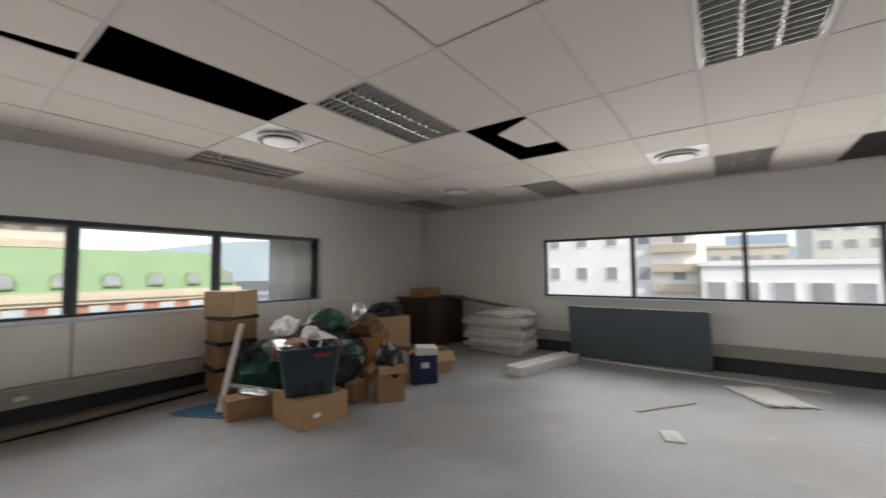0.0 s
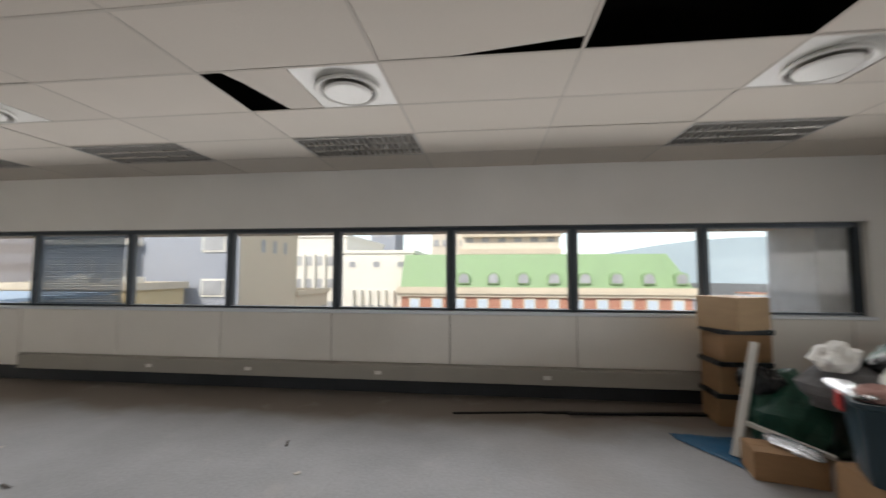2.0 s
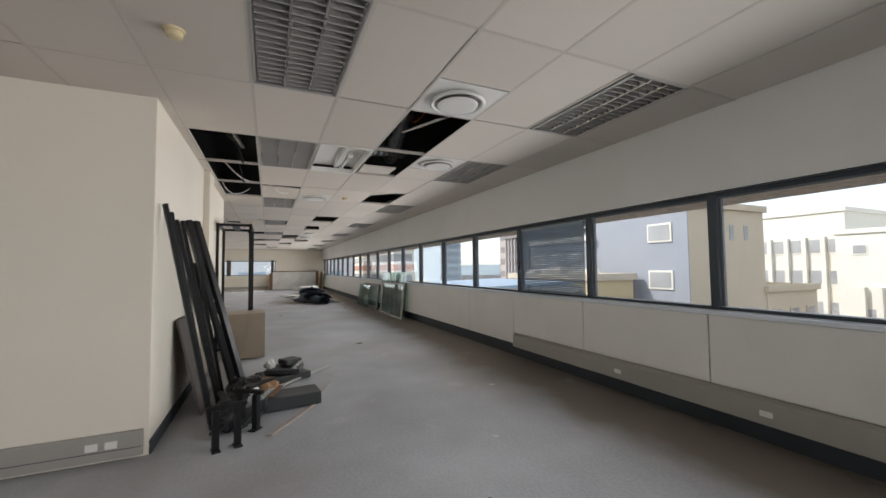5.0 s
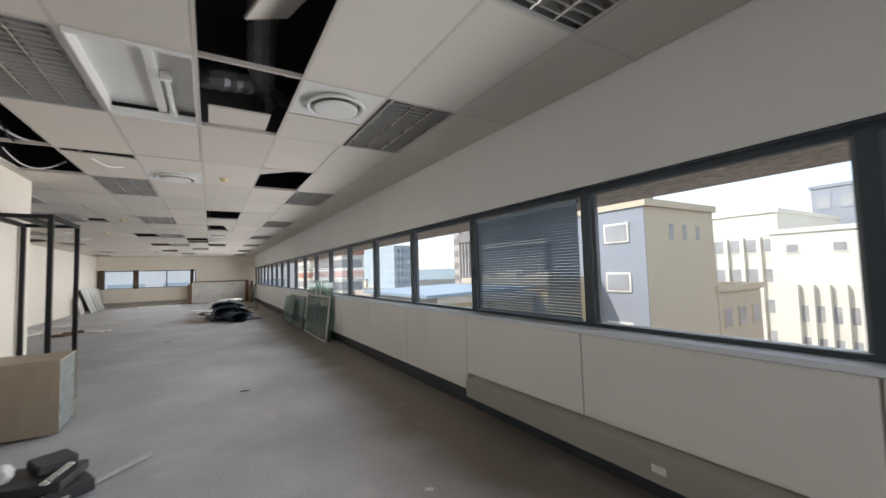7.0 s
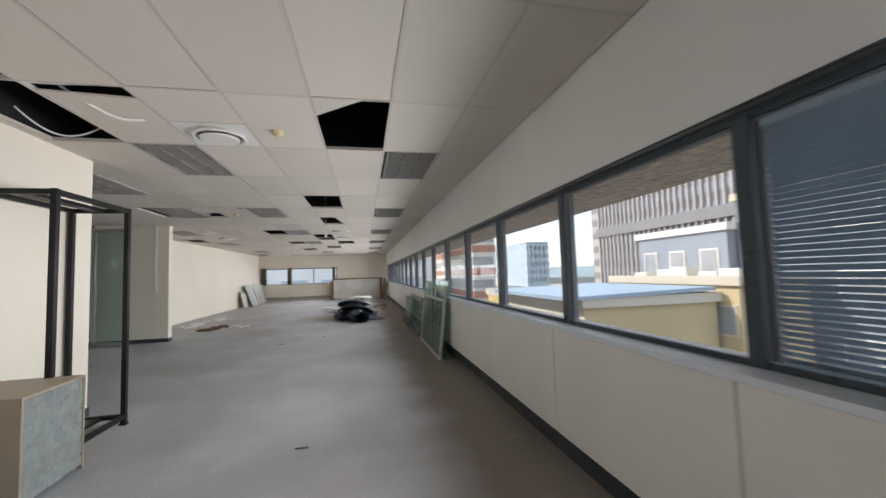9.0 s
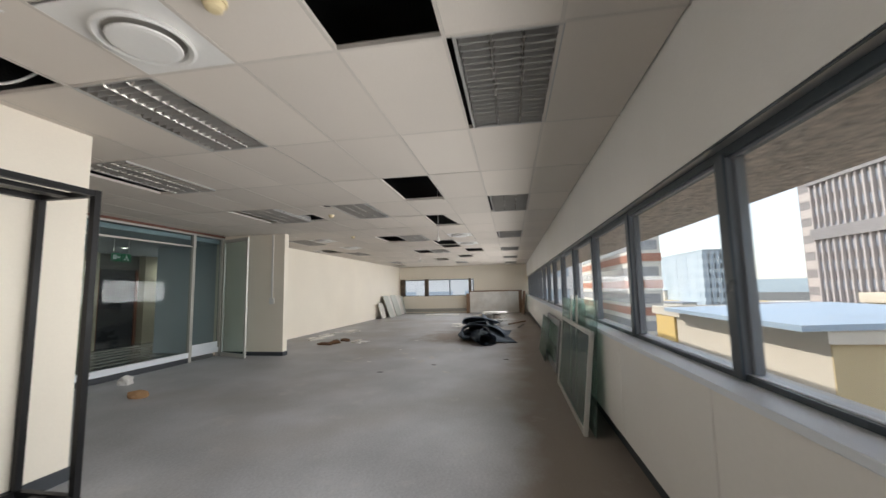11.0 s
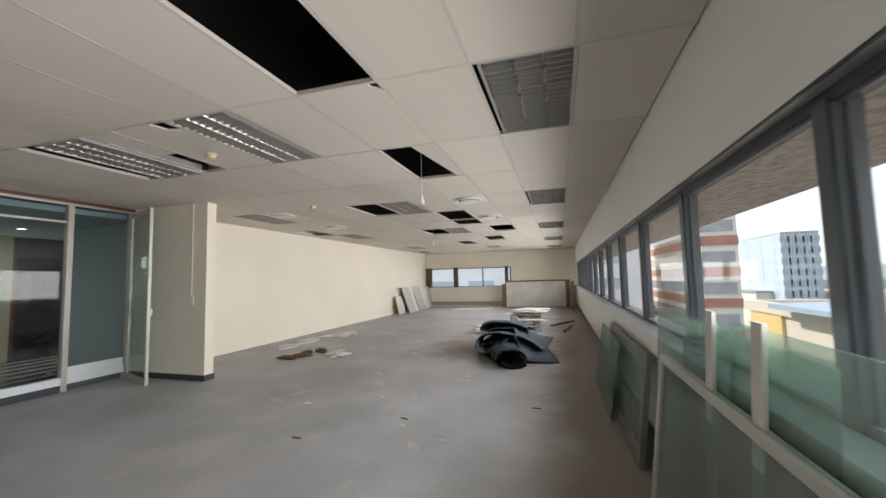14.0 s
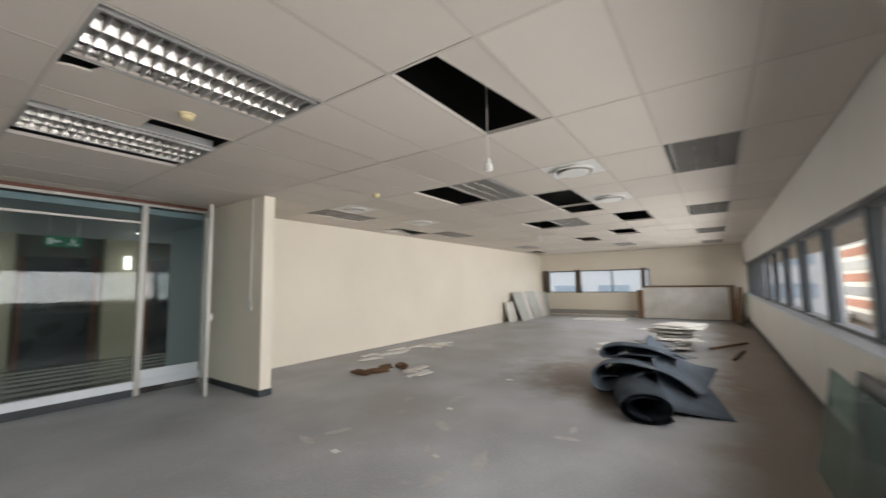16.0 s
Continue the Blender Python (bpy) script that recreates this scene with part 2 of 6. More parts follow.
# ---- mesh helpers ----
def obj(name, bm, material, parent=None, label=""):
    me = bpy.data.meshes.new(name)
    bmesh.ops.recalc_face_normals(bm, faces=bm.faces)
    bm.to_mesh(me)
    bm.free()
    for m in material if isinstance(material, (list, tuple)) else (material,):
        me.materials.append(m)
    ob = new(name, me)
    if parent:
        ob.parent = parent
    if label:
        ob["label"] = label
    return ob


def part(name, bm, material, parent, label=""):
    """One mesh object under a thing or a part, built in the parent's own space."""
    return obj(name, bm, material, parent, label)


def box(bm, x0, x1, y0, y1, z0, z1, m=None, mi=0):
    """A box added to bm, posed by m."""
    vs = [bm.verts.new((x, y, z)) for x in (x0, x1) for y in (y0, y1) for z in (z0, z1)]
    fs = []
    for q in ((0, 1, 3, 2), (4, 6, 7, 5), (0, 4, 5, 1), (2, 3, 7, 6), (0, 2, 6, 4), (1, 5, 7, 3)):
        f = bm.faces.new([vs[k] for k in q])
        f.material_index = mi
        fs.append(f)
    if m is not None:
        for v in vs:
            v.co = m @ v.co
    return fs


def bx(x0, x1, y0, y1, z0, z1, m=None, bevel=0.0):
    """A new bmesh holding one box, its edges rounded by bevel."""
    bm = bmesh.new()
    box(bm, x0, x1, y0, y1, z0, z1, m)
    if bevel:
        bmesh.ops.bevel(bm, geom=bm.edges[:], offset=bevel, segments=2, affect="EDGES", profile=0.6)
    return bm


def tube(bm, pts, r, n=8, closed_ends=True):
    """A round tube along points."""
    rings = []
    pts = [Vector(p) for p in pts]
    for k, p in enumerate(pts):
        d = (pts[min(k + 1, len(pts) - 1)] - pts[max(k - 1, 0)]).normalized()
        u = d.cross((0, 0, 1)) if abs(d.z) < 0.95 else d.cross((1, 0, 0))
        u.normalize()
        w = d.cross(u)
        rings.append([bm.verts.new(p + r * (math.cos(a) * u + math.sin(a) * w)) for a in (2 * math.pi * q / n for q in range(n))])
    for a, b in zip(rings, rings[1:]):
        for q in range(n):
            bm.faces.new((a[q], a[(q + 1) % n], b[(q + 1) % n], b[q]))
    if closed_ends:
        bm.faces.new(rings[0][::-1])
        bm.faces.new(rings[-1])
    return bm


def lathe(bm, prof, n=24, at=(0, 0, 0)):
    """A surface of revolution about z from (radius, height) pairs."""
    o = Vector(at)
    rings = [[bm.verts.new(o + Vector((r * math.cos(2 * math.pi * q / n), r * math.sin(2 * math.pi * q / n), z))) for q in range(n)] for r, z in prof]
    for a, b in zip(rings, rings[1:]):
        for q in range(n):
            bm.faces.new((a[q], a[(q + 1) % n], b[(q + 1) % n], b[q]))
    return bm


def prism(bm, poly, z0, z1):
    """An upright prism on a plan polygon."""
    a = [bm.verts.new((x, y, z0)) for x, y in poly]
    b = [bm.verts.new((x, y, z1)) for x, y in poly]
    bm.faces.new(a[::-1])
    bm.faces.new(b)
    for k in range(len(a)):
        q = (k + 1) % len(a)
        bm.faces.new((a[k], a[q], b[q], b[k]))
    return bm


def empty(name, m, label="", category="", group="", kind=""):
    e = new(name)
    e.empty_display_size = 0.1
    e.matrix_world = m
    return tagged(e, label, category, group, kind)


def structure(name, bm, material, label="", category=""):
    return tagged(obj(name, bm, material), label, category or name.split("_")[0], kind="structure")


# ---- plan ----
CEIL, SLAB = 2.7, 3.45
XE, XW = 6.5, -29.84            # end walls
YN, YPANEL, YPLINTH, YGLASS = 5.385, 5.325, 5.44, 5.48
YTRUNK = 5.2
SILL, HEAD = 0.99, 1.99
YS, YSE = -2.03, -5.2           # long room's back wall, and the first room's
GX, GY = -8.1, 4.2              # ceiling grid origin; cells 1.2 by 0.6
MULL0, MULLS = 2.19, 1.437      # first mullion and the step between mullions
MULLIONS = [MULL0 - MULLS * k for k in range(23)]

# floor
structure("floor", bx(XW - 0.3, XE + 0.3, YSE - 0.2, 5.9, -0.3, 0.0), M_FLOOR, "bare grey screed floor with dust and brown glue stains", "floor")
structure("roof_slab", bx(XW - 0.3, XE + 0.5, YSE - 0.2, 5.9, SLAB, SLAB + 0.3), M_VOIDSHADE, "concrete soffit coloured near-black for the shade of the ceiling void", "slab")

# window wall: bulkhead above, panels below
bm = bmesh.new()
box(bm, XW, XE + 0.3, YN, 5.53, HEAD, SLAB)
box(bm, 3.78, XE + 0.3, YPANEL + 0.024, 5.75, SILL - 0.049, HEAD)
box(bm, XW, XE + 0.3, YPLINTH, 5.75, 0, SILL - 0.05)
structure("wall_north", bm, M_WALL, "off-white painted window wall of the long office", "wall")
bm = bmesh.new()
box(bm, XW, XE, YPLINTH - 0.02, YPLINTH - 0.001, 0, 0.22)
structure("skirting_north", bm, M_SKIRT, "dark recessed plinth under the wall panels", "skirting")
structure("window_sill", bx(XW, 3.78, YPANEL - 0.012, YGLASS + 0.06, SILL - 0.045, SILL - 0.012, None, 0.004), M_SILL, "long white window sill", "sill")
panel_wall = structure("panelling_north", bx(XW, XE, YPANEL + 0.025, YPLINTH - 0.001, 0.2, SILL - 0.05), M_TRUNK, "grey backing of the panelling under the windows", "panelling")
edges = [XE] + [3.55] + MULLIONS + [XW]
for a, b in zip(edges, edges[1:]):
    lo = 0.372 if a > -6.4 else 0.205
    if a - b > 0.1:
        part("panel", bx(b + 0.006, a - 0.006, YPANEL, YPANEL + 0.022, lo + 0.004, SILL - 0.048, None, 0.003), M_PANEL, panel_wall)
trunk = structure("cable_trunking", bx(-6.28, XE, YTRUNK, YPANEL + 0.02, 0.2, 0.37, None, 0.012), M_TRUNK, "long grey cable trunking below the wall panels", "trunking")
for x in (-4.4, -3.1, -1.5, 0.4):
    part("socket", bx(x - 0.04, x + 0.04, YTRUNK - 0.009, YTRUNK + 0.001, 0.265, 0.305, None, 0.003), M_WHITE, trunk, "white socket outlet")

# strip window in the north wall
win = structure("window_1", bx(XW, 3.78, YGLASS - 0.03, YGLASS + 0.05, HEAD - 0.045, HEAD - 0.002), M_FRAME, "long dark aluminium strip window", "window")
# dark strip added to draw the shadow line between bulkhead and channel
part("shadow_gap_strip", bx(XW, 3.78, YN + 0.001, YN + 0.012, HEAD - 0.008, HEAD - 0.001), M_FRAME, win, "thin dark strip drawn in for the shadow gap under the bulkhead")
part("channel", bx(XW, 3.78, YN + 0.014, YGLASS - 0.031, HEAD - 0.005, HEAD - 0.001), M_SATIN, win, "satin aluminium channel above the glass")
part("glazing_bead", bx(XW, 3.78, YGLASS - 0.012, YGLASS + 0.004, HEAD - 0.058, HEAD - 0.045), M_MULLION, win)
part("bottom_rail", bx(XW, 3.78, YGLASS - 0.026, YGLASS - 0.008, SILL - 0.011, SILL + 0.014), M_FRAME, win)
part("bottom_track", bx(XW, 3.78, YGLASS - 0.007, YGLASS + 0.05, SILL - 0.011, SILL + 0.018), M_SILL, win, "pale outer track of the window")
part("jamb", bx(3.72, 3.78, YGLASS - 0.03, YGLASS + 0.05, SILL + 0.019, HEAD - 0.046), M_FRAME, win)
for x in MULLIONS:
    m_ = part("mullion", bx(x - 0.034, x + 0.034, YGLASS - 0.027, YGLASS + 0.05, SILL + 0.019, HEAD - 0.046, None, 0.003), M_MULLION, win)
    part("cover_strip", bx(x - 0.036, x + 0.036, YGLASS - 0.042, YGLASS - 0.028, SILL - 0.006, HEAD - 0.03, None, 0.003), M_FRAME, m_, "dark cover strip")
    for q in (-1, 1):
        part("stile", bx(min(x + q * 0.035, x + q * 0.06), max(x + q * 0.035, x + q * 0.06), YGLASS - 0.004, YGLASS + 0.03, SILL + 0.019, HEAD - 0.046, None, 0.003), M_MULLION, m_)
glass_edges = [3.72] + MULLIONS + [XW]
for a, b in zip(glass_edges, glass_edges[1:]):
    if a - b > 0.2:
        p = part("pane", bx(b + 0.035, a - 0.035, YGLASS + 0.008, YGLASS + 0.012, SILL + 0.019, HEAD - 0.046), M_GLASS, win)
        p.visible_shadow = False
# concrete outside the strip window
structure("outer_ledge", bx(XW - 0.5, XE + 1.2, 5.56, 5.8, 0.55, 0.9), M_CONC, "pebbledash concrete ledge outside the windows", "ledge")
structure("outer_fascia", bx(XW - 0.5, XE + 1.2, 5.534, 6.3, 1.985, 3.5), M_CONC, "rough pebbledash concrete fascia over the windows", "fascia")
structure("outer_pier", bx(3.4, 4.4, 5.55, 6.3, 0.5, 2.2), M_PIER, "grey concrete pier beside the window end", "pier")

# east wall with its window
EY = [2.6, 1.12, -0.31, -1.63, -2.95, -4.2]
bm = bmesh.new()
box(bm, XE, XE + 0.3, YSE, 5.34, 0, SILL - 0.03)
box(bm, XE, XE + 0.3, YSE, 5.34, 1.97, SLAB)
box(bm, XE, XE + 0.3, EY[0], 5.34, SILL - 0.03, 1.97)
box(bm, XE, XE + 0.3, YSE, EY[-1], SILL - 0.03, 1.97)
structure("wall_east", bm, M_WALL, "off-white painted end wall with a strip window", "wall")
win = structure("window_2", bx(XE + 0.1, XE + 0.16, EY[-1], EY[0], 1.93, 1.97), M_FRAME, "strip window with dark frame in the end wall", "window")
part("window_frame", bx(XE + 0.1, XE + 0.16, EY[-1], EY[0], SILL - 0.03, SILL), M_FRAME, win)
for y in EY:
    part("mullion", bx(XE + 0.09, XE + 0.17, y - 0.03, y + 0.03, SILL, 1.93), M_FRAME, win)
for a, b in zip(EY, EY[1:]):
    part("pane", bx(XE + 0.128, XE + 0.132, b + 0.03, a - 0.03, SILL, 1.93), M_GLASS, win).visible_shadow = False
structure("window_sill_east", bx(XE - 0.02, XE + 0.1, EY[-1], EY[0], SILL - 0.05, SILL - 0.028), M_SILL, "white window sill on the end wall", "sill")
# added overhang that keeps steep sun off the floor inside the end window
structure("outer_fascia_east", bx(XE + 0.3, XE + 0.85, YSE, 5.7, 2.0, 3.5), M_CONC, "pebbledash overhang added above the end window to block sun", "fascia")
structure("trunking_east", bx(XE - 0.05, XE - 0.002, YSE, 5.2, 0.2, 0.37, None, 0.006), M_TRUNK, "grey cable trunking along the end wall", "trunking")
structure("skirting_east", bx(XE - 0.012, XE - 0.002, YSE, 5.2, 0.0, 0.2), M_SKIRT, "dark skirting along the end wall", "skirting")

# first room's back walls (behind the camera) and the core block
structure("wall_south", bx(-5.05, XE + 0.3, YSE - 0.2, YSE, 0, SLAB), M_WALL, "plain off-white back wall", "wall")
structure("wall_core", bx(-9.98, -5.05, YSE, 1.12, 0, CEIL + 0.02), M_CREAM, "cream painted block of the building core", "wall")
# same core wall, shade of the void painted in above the boards
structure("wall_core_upper", bx(-9.98, -5.05, YSE, 1.1, CEIL + 0.02, SLAB), M_VOIDSHADE, "core wall above the ceiling, coloured near-black for the void's shade", "wall")
core_trunk = structure("trunking_core", bx(-5.05, -5.012, -4.9, 1.09, 0.02, 0.2, None, 0.005), M_TRUNK, "grey cable trunking at the foot of the core wall", "trunking")
part("seam", bx(-5.013, -5.0105, -4.9, 1.09, 0.082, 0.087), M_SKIRT, core_trunk, "dark joint of the trunking lid")
for y, w, m_ in ((-0.02, 0.03, M_WHITE), (0.22, 0.045, M_RED0), (0.8, 0.035, M_WHITE), (0.91, 0.035, M_WHITE)):
    part("socket", bx(-5.013, -5.004, y - w, y + w, 0.1, 0.15, None, 0.002), m_, core_trunk, "small socket outlet")
structure("pilaster", bx(-7.9, -7.45, 1.121, 1.19, 0, CEIL), M_CREAM, "shallow cream pilaster on the core wall", "pilaster")
structure("skirting_core", bx(-9.995, -5.06, 1.122, 1.135, 0, 0.1), M_SKIRT, "dark skirting of the core wall", "skirting")

# long room: back wall, column, end wall
structure("wall_back", bx(XW, -15.52, YS - 0.2, YS, 0, SLAB), M_CREAM, "long cream painted back wall", "wall")
structure("column", bx(-15.52, -15.36, YS - 0.2, -0.5, 0, SLAB), M_CREAM, "cream painted wall return beside the glass door", "column")
structure("skirting_column", bx(-15.53, -15.348, YS, -0.488, 0, 0.085), M_SKIRT, "black skirting round the wall return", "skirting")
WY = [-1.75, -0.4, 0.96, 2.33]
bm = bmesh.new()
box(bm, XW - 0.3, XW, YS - 0.2, 5.75, 0, SILL)
box(bm, XW - 0.3, XW, YS - 0.2, 5.75, HEAD - 0.05, SLAB)
box(bm, XW - 0.3, XW, YS - 0.2, WY[0] - 0.03, SILL, HEAD - 0.05)
box(bm, XW - 0.3, XW, WY[-1] + 0.05, 5.75, SILL, HEAD - 0.05)
structure("wall_west", bm, M_CREAM, "cream end wall with a window", "wall")
win = structure("window_3", bx(XW - 0.16, XW - 0.1, WY[0] - 0.03, WY[-1] + 0.05, HEAD - 0.09, HEAD - 0.05), M_FRAME, "end window with dark frame and drawn-back curtains", "window")
part("window_frame", bx(XW - 0.16, XW - 0.1, WY[0] - 0.03, WY[-1] + 0.05, SILL, SILL + 0.03), M_FRAME, win)
for y in WY:
    part("mullion", bx(XW - 0.17, XW - 0.09, y - 0.025, y + 0.025, SILL + 0.03, HEAD - 0.09), M_FRAME, win)
for a, b in zip(WY, WY[1:]):
    part("pane", bx(XW - 0.132, XW - 0.128, a + 0.025, b - 0.025, SILL + 0.03, HEAD - 0.09), M_GLASS, win).visible_shadow = False
structure("trunking_west", bx(XW + 0.002, XW + 0.06, YS, 1.95, 0.08, 0.26, None, 0.006), M_TRUNK, "grey trunking under the end window", "trunking")

# ---- ceiling ----
HOLES = {(0, -1), (3, -2), (5, -2), (-3, -2), (-2, -2), (-2, -5), (-1, -5), (0, -5), (-8, -3), (-10, -5), (-12, -10), (8, -3), (9, -3), (10, -2), (12, -3), (7, -5), (10, -5), (9, -10), (16, -10), (4, -6), (13, -5), (0, -4), (-7, -3), (4, -5), (4, -2)}
LAMPS = {(i, 0) for i in (-12, -9, -6, -4, -2, 1, 4, 7, 10, 13, 16)} | {(i, -4) for i in (-12, -9, -4, -2, 1, 4, 7, 10, 15)} | {(-9, -8), (-12, -8), (2, -7), (4, -7), (7, -9), (10, -9), (14, -9)}
BATTEN = {(-2, -3)}
DIFFUSERS = {-5.75: -1.6, -3.25: -1.6, -1.75: -0.6, 0.75: -2.5, -8.25: -1.6, -10.75: -1.6, -10.75001: -6.5, 7.25: -1.5, 8.75: -1.5, 7.25001: -7.5, 8.75001: -7.5}
DIFF = {(math.floor(i), math.floor(j)): i % 1 > 0.5 for i, j in DIFFUSERS.items()}


def cell(i, j):
    """The plan rectangle of a ceiling cell."""
    x1, y0 = GX - 1.2 * i, GY + 0.6 * j
    return x1 - 1.2, x1, y0, y0 + 0.6


TILE_BM, TEE_BM = bmesh.new(), bmesh.new()


def in_room(x, y):
    if x > XE or x < XW or y > YN:
        return False
    if x > -5.05:
        return y > YSE
    if x > -9.98:
        return y > 1.1
    return y > (YS if x < -15.36 else -5.2)


def tile(x0, x1, y0, y1, tilt=0.0):
    """One ceiling board laid in the grid, clipped to the room."""
    x0, x1, y0, y1 = max(x0, XW), min(x1, XE), y0, min(y1, YN)
    if x1 - x0 < 0.03 or y1 - y0 < 0.03:
        return
    g = 0.011
    box(TILE_BM, x0 + g, x1 - g, y0 + g, y1 - g, CEIL + 0.004 + tilt, CEIL + 0.018 + tilt)


rng = random.Random(7)
for i in range(-13, 19):
    for j in range(-17, 2):
        x0, x1, y0, y1 = cell(i, j)
        if not in_room((x0 + x1) / 2, (y0 + y1) / 2) and not in_room((x0 + x1) / 2, y1 - 0.05) and not in_room(x1 - 0.1, y1 - 0.1) and not in_room(x0 + 0.1, y1 - 0.1):
            continue
        box(TEE_BM, x0 - 0.0105, x0 + 0.0105, y0, min(y1, YN), CEIL + 0.0026, CEIL + 0.004)
        box(TEE_BM, x0 + 0.0105, x1 - 0.0105, y0 - 0.0105, y0 + 0.0105, CEIL + 0.0026, CEIL + 0.004)
        if (i, j) in HOLES or (i, j) in LAMPS or (i, j) in BATTEN:
            for a, b, c, d in ((x0 - 0.004, x0 + 0.004, y0, y1), (x0, x1, y0 - 0.004, y0 + 0.004)):
                box(TEE_BM, a, b, c, d, CEIL + 0.004, CEIL + 0.035)
            continue
        if (i, j) in DIFF:
            far = DIFF[(i, j)]
            xa, xb = (x0 + 0.6, x1) if far else (x0, x0 + 0.6)
            if (i, j) != (-6, -2):
                tile(xa, xb, y0, y1)
            continue
        tile(x0, x1, y0, y1, rng.choice((0, 0, 0, 0.001, 0.003)))
# cut and slipped boards at the open cells
def scrap(poly, z=CEIL + 0.006):
    prism(TILE_BM, poly, z, z + 0.014)


x0, x1, y0, y1 = cell(0, -1)
scrap([(x1 - 0.012, y0 + 0.012), (x1 - 0.012, y1 - 0.22), (x1 - 0.34, y0 + 0.012)])
x0, x1, y0, y1 = cell(5, -2)
scrap([(x0 + 0.012, y1 - 0.1), (x1 - 0.012, y1 - 0.26), (x1 - 0.012, y1 - 0.012), (x0 + 0.012, y1 - 0.012)], CEIL + 0.01)
x0, x1, y0, y1 = cell(-6, -2)
scrap([(x0 + 0.16, y0 + 0.012), (x0 + 0.6, y0 + 0.012), (x0 + 0.6, y1 - 0.012), (x0 + 0.33, y1 - 0.012), (x0 + 0.22, y0 + 0.16)])
x0, x1, y0, y1 = cell(-10, -5)
scrap([(x0 + 0.1, y0 + 0.02), (x1 - 0.4, y0 + 0.02), (x1 - 0.4, y0 + 0.33), (x0 + 0.3, y0 + 0.4)])
x0, x1, y0, y1 = cell(-2, -2)
scrap([(x0 + 0.012, y0 + 0.06), (x0 + 0.4, y0 + 0.06), (x0 + 0.4, y1 - 0.1), (x0 + 0.012, y1 - 0.1)], CEIL + 0.03)
x0, x1, y0, y1 = cell(9, -3)
scrap([(x0 + 0.012, y0 + 0.012), (x0 + 0.5, y0 + 0.012), (x0 + 0.5, y1 - 0.012), (x0 + 0.012, y1 - 0.012)])
x0, x1, y0, y1 = cell(4, -6)
scrap([(x0 + 0.6, y0 + 0.3), (x1 - 0.01, y0 + 0.3), (x1 - 0.01, y1 - 0.01), (x0 + 0.6, y1 - 0.01)])
x0, x1, y0, y1 = cell(0, -4)
scrap([(x0 + 0.012, y0 + 0.012), (x1 - 0.14, y0 + 0.012), (x1 - 0.2, y1 - 0.012), (x0 + 0.012, y1 - 0.012)])
x0, x1, y0, y1 = cell(-7, -3)
scrap([(x0 + 0.012, y0 + 0.012), (x1 - 0.012, y0 + 0.012), (x1 - 0.012, y1 - 0.13), (x1 - 0.75, y1 - 0.012), (x0 + 0.012, y1 - 0.012)])
x0, x1, y0, y1 = cell(4, -5)
scrap([(x0 + 0.012, y0 + 0.012), (x1 - 0.012, y0 + 0.012), (x1 - 0.012, y1 - 0.2), (x1 - 0.06, y1 - 0.17), (x1 - 0.15, y1 - 0.16), (x1 - 0.2, y1 - 0.012), (x0 + 0.012, y1 - 0.012)])
x0, x1, y0, y1 = cell(4, -2)
scrap([(x0 + 0.012, y0 + 0.012), (x1 - 0.012, y0 + 0.012), (x1 - 0.012, y1 - 0.09), (x1 - 0.07, y1 - 0.07), (x1 - 0.13, y1 - 0.012), (x0 + 0.012, y1 - 0.012)])
ceiling = structure("ceiling", TILE_BM, M_TILE, "suspended ceiling of off-white boards with missing and broken ones", "ceiling")
structure("ceiling_grid", TEE_BM, M_TEE, "white metal tee grid of the suspended ceiling", "ceiling grid")

